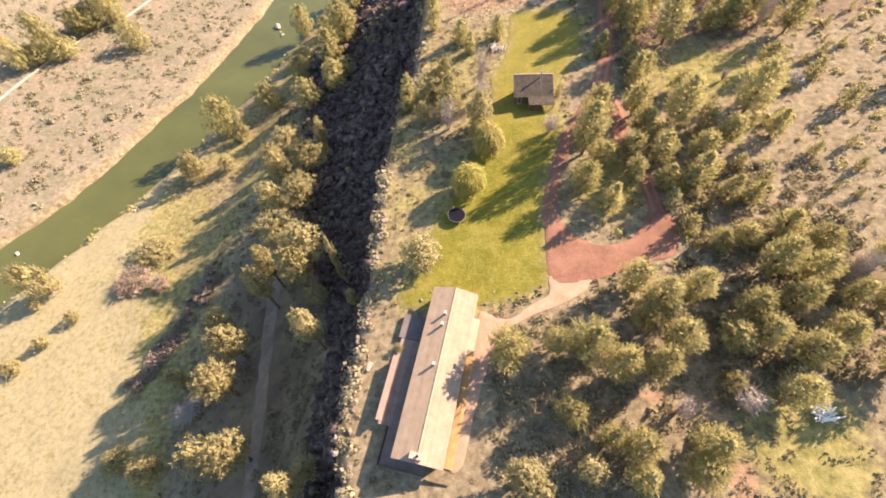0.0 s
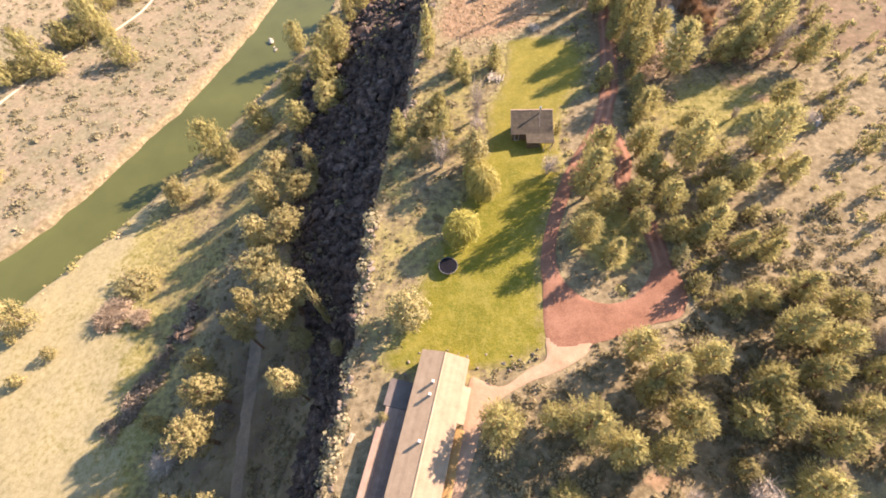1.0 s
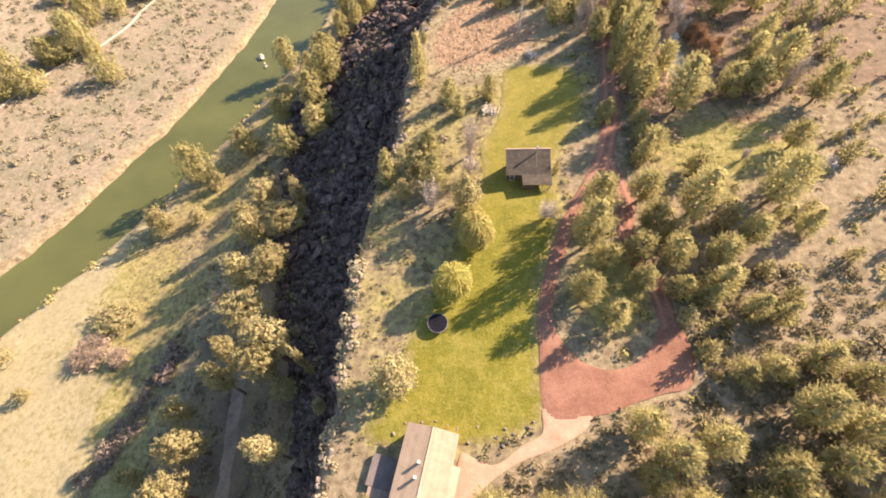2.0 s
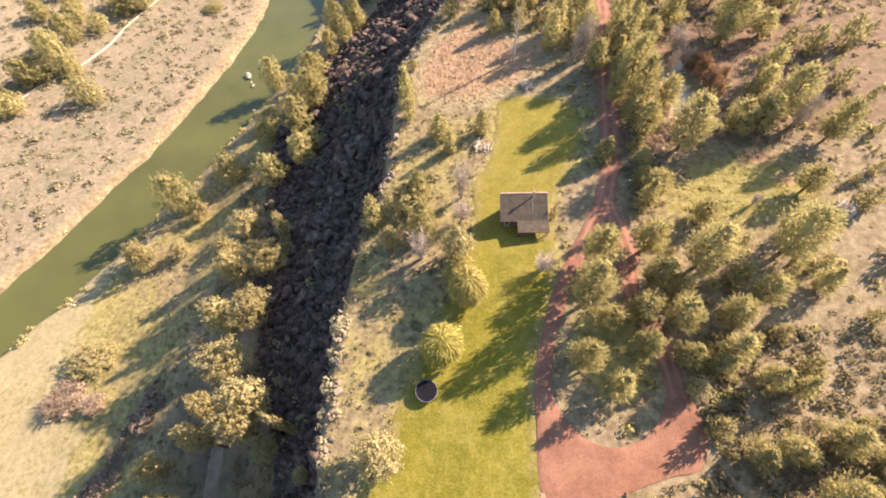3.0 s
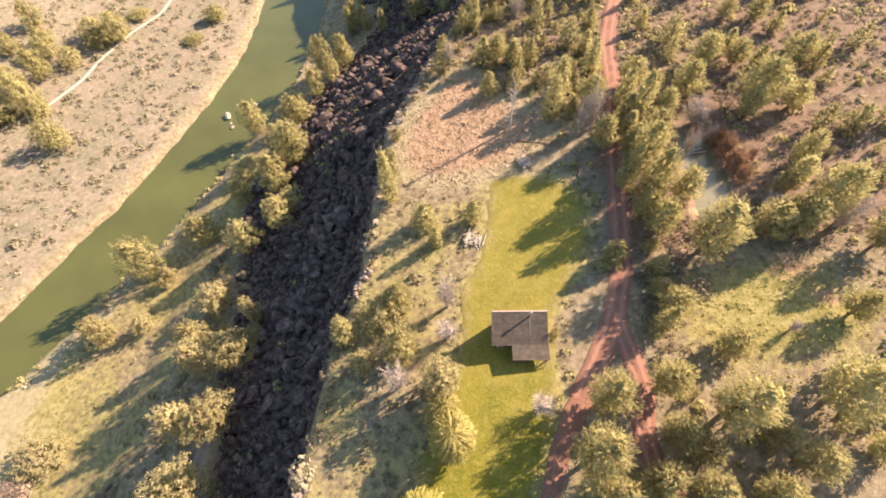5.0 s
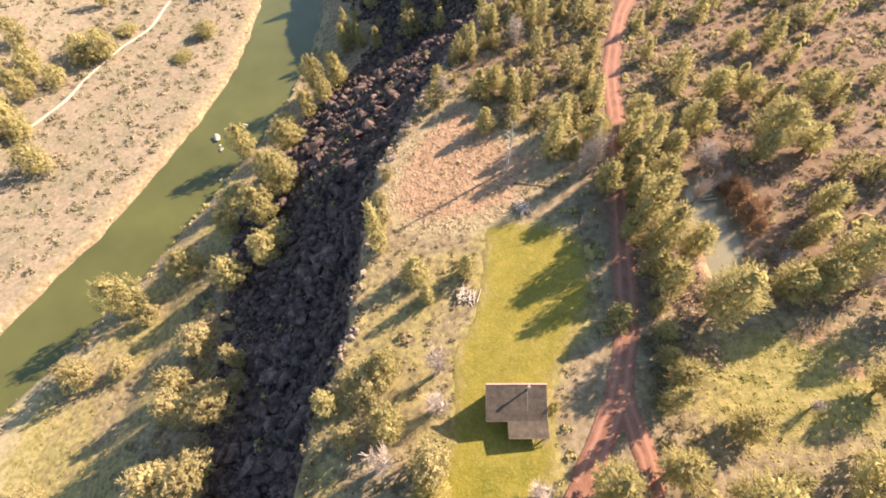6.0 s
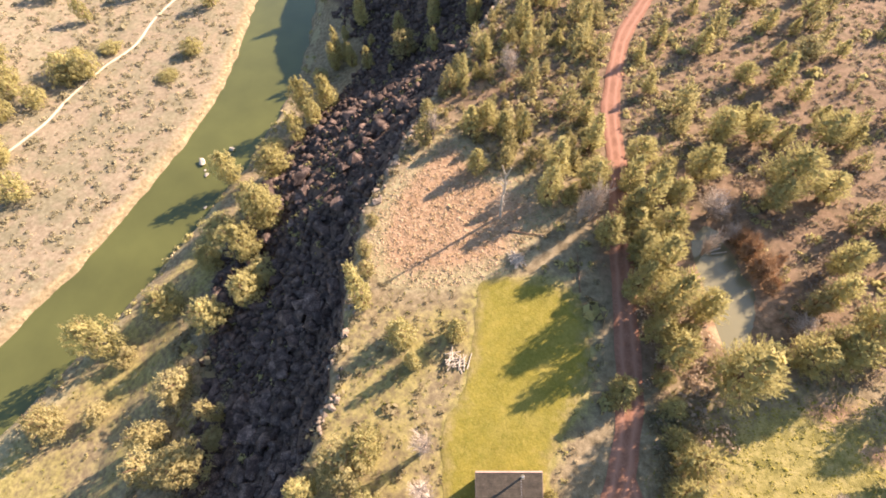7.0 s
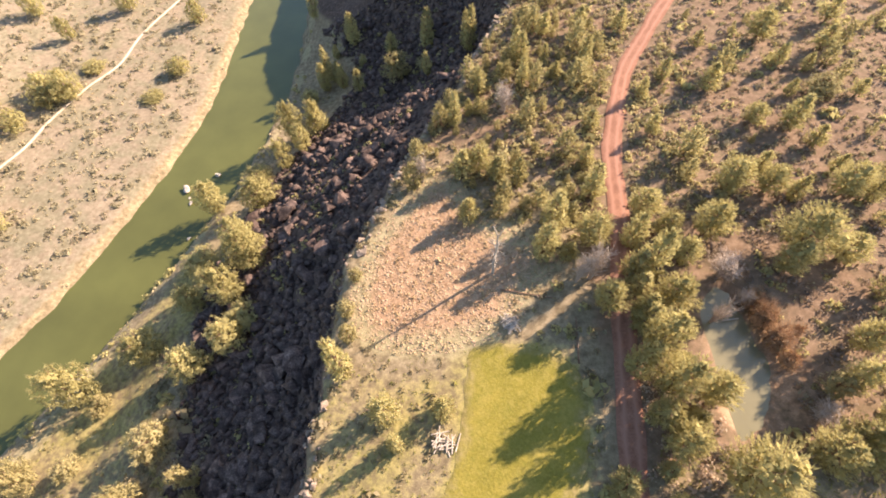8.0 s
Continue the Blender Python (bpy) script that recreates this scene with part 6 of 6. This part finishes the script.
def scatter(name, label, category, mat, seed, count, box, size, where=None, leaves=16, leaf=(0.42, 0.2), flat=0.75):
    """Many low clumps over a stretch of ground, as one mesh; thicker in drifts."""
    gen = np.random.default_rng(seed)
    x, y = gen.uniform(box[0], box[1], count * 3), gen.uniform(box[2], box[3], count * 3)
    drift = 0.5 + 0.5 * wave(x, y, 6.0, seed * 0.37)
    keep = (gen.random(count * 3) < 0.25 + 0.75 * drift) & free_ground(x, y)
    if where is not None:
        keep &= where(x, y)
    x, y = x[keep][:count], y[keep][:count]
    n = len(x)
    s = np.exp(gen.normal(math.log(size), 0.38, n))
    z = height(x, y)
    d = gen.normal(0, 1, (n, leaves, 3))
    d /= np.linalg.norm(d, axis=2, keepdims=True)
    d[:, :, 2] = np.abs(d[:, :, 2]) * flat
    centres = np.stack([x, y, z], -1)[:, None] + d * (s[:, None, None] * gen.uniform(0.5, 1.0, (n, leaves, 1)))
    scale = np.repeat(s, leaves)[:, None]
    verts, faces = leaf_quads(centres.reshape(-1, 3), d.reshape(-1, 3) + (0, 0, 0.3), leaf[0] * 1.6 * scale, leaf[1] * 1.9 * scale, gen, 0.0, 0.42)
    return tagged(new(name, joined(name, verts, faces, mat)), label, category, kind="stuff")


def clods(name, label, category, mat, seed, count, box, size, where):
    """Low rounded lumps of earth or turf over a stretch of ground, as one mesh."""
    gen = np.random.default_rng(seed)
    x, y = gen.uniform(box[0], box[1], count * 3), gen.uniform(box[2], box[3], count * 3)
    keep = free_ground(x, y) & where(x, y)
    x, y = x[keep][:count], y[keep][:count]
    n = len(x)
    s = np.exp(gen.normal(math.log(size), 0.35, n))
    v = np.zeros((n, 12, 3))
    turn = gen.uniform(0, math.tau, n)
    for level, (reach, up) in enumerate(((1.0, -0.12), (0.5, 0.3))):
        for k in range(6):
            a = turn + k * math.tau / 6
            r = s * reach * gen.uniform(0.75, 1.25, n)
            v[:, level * 6 + k] = np.stack([x + r * np.cos(a), y + r * np.sin(a) * 0.8, height(x, y) + s * up * gen.uniform(0.8, 1.2, n)], -1)
    side = [(k, (k + 1) % 6, 6 + (k + 1) % 6, 6 + k) for k in range(6)] + [(6, 7, 8, 9), (6, 9, 10, 11)]
    faces = (np.array(side)[None] + 12 * np.arange(n)[:, None, None]).reshape(-1, 4)
    return tagged(new(name, joined(name, v.reshape(-1, 3), faces, mat)), label, category, kind="stuff")


def west_bank(x, y):
    return np.interp(y, FAR_Y, FAR_X) - x > 4.5


def plateau(x, y):
    return (x - np.interp(y, RIM_Y, RIM_X) > 1.0) & ~inside(x, y, BARE_LINE)


def off_turf(x, y):
    return ((x - 54) / 17) ** 2 + ((y - 72) / 11) ** 2 > 1


def bench(x, y):
    down = np.interp(y, RIM_Y, RIM_X) - x
    return (down > talus_foot(y) - 3) & (x - np.interp(y, NEAR_Y, NEAR_X) > 1.5)


def strips(x, y):
    a, b = x - np.interp(y, NEAR_Y, NEAR_X), np.interp(y, FAR_Y, FAR_X) - x
    return ((a > 0.3) & (a < np.where(y < 115, 9.0, 3.5))) | ((b > 0.3) & (b < 1.3))


scatter("sagebrush_west", "grey-green sagebrush clumps on the far bank", "sagebrush", PALE_SAGE, 3, 2400, (-195, -70, -4, 282), 0.95, west_bank, 18, (0.37, 0.2), 0.45)
scatter("sagebrush_east", "grey-green sagebrush clumps over the dry plateau", "sagebrush", SAGE_LEAF, 4, 4200, (14, 122, -22, 246), 0.46, lambda x, y: plateau(x, y) & (x > 18) & off_turf(x, y), 12)
scatter("undergrowth", "dense grey-green shrubs under the trees beside the house", "shrubs", SAGE_LEAF, 5, 600, (6, 46, -14, 28), 0.6, plateau)
scatter("brush_east", "waist-high brush between the pines", "shrubs", JUNIPER_LEAF, 15, 700, (24, 105, 21, 214), 0.8, lambda x, y: plateau(x, y) & off_turf(x, y), 22)
scatter("bench_brush", "bare greyish-brown brush below the outcrop", "shrubs", BROWN_TWIG, 17, 240, (-84, -62, 14, 46), 1.2, lambda x, y: np.abs((x + 68) * 20 - (y - 39) * 10) < 62, 60, (0.2, 0.1), 0.9)
scatter("rim_hedge", "pale grey-green shrubs crowding the cliff rim", "shrubs", SAGE_LEAF, 16, 1300, (-22, 36, -16, 214), 0.8, lambda x, y: np.abs(x - np.interp(y, RIM_Y, RIM_X) - 0.4) < 1.8 + 0.02 * np.clip(y - 100, 0, 100))
scatter("rim_scrub", "low dry scrub along the cliff rim", "shrubs", SAGE_LEAF, 6, 450, (-18, 14, -12, 130), 0.42, plateau)
scatter("bench_scrub", "low pale scrub on the grassy bench", "shrubs", PALE_LEAF, 7, 700, (-130, -28, -20, 252), 0.42, lambda x, y: bench(x, y) & (x + 0.33 * y > -68))
scatter("straw_tufts", "dry straw tufts on the bare clearing", "dry grass", STRAW_TUFT, 8, 1500, (-6, 33, 98, 140), 0.26, lambda x, y: inside(x, y, BARE_LINE), 8)
scatter("bank_reeds", "pale dry reeds along both river edges", "dry grass", STRAW_TUFT, 9, 2600, (-190, -38, -4, 282), 0.5, strips, 10)
scatter("grass_tufts", "green and straw grass tufts on the bench", "grass", GREEN_TUFT, 10, 1500, (-130, -35, -20, 172), 0.26, lambda x, y: bench(x, y) & (x + 0.33 * y > -68), 8)
scatter("east_grass", "green grass tufts on the damp ground among the pines", "grass", GREEN_TUFT, 11, 900, (32, 75, 64, 88), 0.17, plateau, 10)
scatter("road_thicket", "leafless reddish-brown thicket along the red road", "shrubs", PINK_TWIG, 33, 120, (38, 48, 74, 112), 0.7, plateau, 44, (0.2, 0.1), 0.9)
scatter("pond_brush", "dark purplish-brown leafless brush round the pond", "shrubs", BROWN_TWIG, 35, 330, (44, 84, 82, 126), 0.8, plateau, 34, (0.22, 0.12), 0.9)
scatter("road_brush", "dark brush between the red road and the turf", "shrubs", SAGE_LEAF, 29, 70, (37.4, 43, 64, 80), 0.7, plateau, 44, (0.2, 0.14), 0.9)
scatter("talus_scrub", "small dark-olive shrubs growing between the boulders", "shrubs", JUNIPER_LEAF, 12, 800, (-60, 30, 63, 246), 0.7, lambda x, y: (np.interp(y, RIM_Y, RIM_X) - x > 12) & (np.interp(y, RIM_Y, RIM_X) - x < 48))

scatter("north_brush", "dense chest-high grey-green brush on the northern plateau", "shrubs", PALE_LEAF, 18, 1500, (0, 62, 124, 225), 0.72, plateau, 22, (0.36, 0.18), 0.9)
scatter("north_twigs", "dull brown leafless brush over the northern plateau", "shrubs", BROWN_TWIG, 34, 1500, (2, 112, 120, 235), 0.55, plateau, 14)
scatter("north_sage", "grey sagebrush thickets between young trees", "sagebrush", SAGE_LEAF, 19, 1800, (0, 110, 118, 235), 0.6, plateau, 18)
scatter("lawn_fringe", "longer yellow-green grass along the edge of the lawn", "grass", GREEN_TUFT, 20, 900, (-14, 34, 20, 104), 0.3, lambda x, y: (edge_distance(x, y, LAWN_LINE) < 1.6) & ~inside(x, y, LAWN_LINE), 9)
EARTH = mottled("clodded_tan_earth", (0.265, 0.187, 0.117), (0.355, 0.258, 0.168), (0.44, 0.33, 0.22), 0.5, 4.0, bump=0.3)
TURF = mottled("rough_turf", (0.13, 0.12, 0.022), (0.235, 0.205, 0.045), (0.35, 0.285, 0.095), 0.5, 4.0, bump=0.3)
clods("earth_clods", "lumpy tan earth clods over the bare clearing", "earth", EARTH, 31, 4000, (-6, 33, 98, 140), 0.17, lambda x, y: inside(x, y, BARE_LINE))
clods("turf_hummocks", "rough green turf hummocks east of the road", "grass", TURF, 32, 2600, (36, 72, 58, 86), 0.12, lambda x, y: plateau(x, y) & (((x - 54) / 17) ** 2 + ((y - 72) / 11) ** 2 < 1 + 0.4 * wave(x, y, 4.0, 1.0)))
scatter("rim_grass", "straw and green grass tufts on the ground west of the lawn", "grass", GREEN_TUFT, 21, 1500, (-17, 12, 24, 100), 0.16, plateau, 8)
scatter("slope_scrub", "dull shrubs scattered over the shaded slope below the cliff", "shrubs", SAGE_LEAF, 22, 500, (-66, -22, -20, 70), 0.6, lambda x, y: np.interp(y, RIM_Y, RIM_X) - x > 8, 14)
scatter("west_grass", "pale dry bunchgrass on the far bank", "dry grass", STRAW_TUFT, 23, 1500, (-195, -70, -4, 282), 0.32, west_bank, 9)
scatter("rim_bushes", "pale silvery bushes crowding the cliff rim by the house", "shrubs", PALE_SAGE, 24, 190, (-24, -10, -16, 52), 0.9, lambda x, y: np.abs(x - np.interp(y, RIM_Y, RIM_X) - 0.6) < 1.5, 34, (0.3, 0.2), 0.9)
scatter("house_shrubs", "dense silvery shrubs in the shade east of the house", "shrubs", PALE_SAGE, 25, 300, (6, 26, -14, 8), 0.62, plateau, 50, (0.2, 0.14), 0.9)
scatter("bank_bushes", "olive bushes along the near river bank", "shrubs", JUNIPER_LEAF, 26, 420, (-112, -36, 62, 250), 0.95, lambda x, y: np.abs(x - np.interp(y, NEAR_Y, NEAR_X) - 3.2) < 2.6, 36, (0.3, 0.2), 0.95)
scatter("cliff_foot_brush", "dark brush in the shade at the cliff's foot", "shrubs", SAGE_LEAF, 27, 560, (-58, -18, -20, 112), 0.9, lambda x, y: (np.interp(y, RIM_Y, RIM_X) - x > talus_foot(y) - 4) & (np.interp(y, RIM_Y, RIM_X) - x < talus_foot(y) + 18), 30, (0.3, 0.18), 0.9)
scatter("grove_brush", "dense grey-green brush under the pines south of the turnaround", "shrubs", SAGE_LEAF, 28, 420, (38, 66, 6, 46), 0.95, plateau, 44, (0.2, 0.14), 0.8)
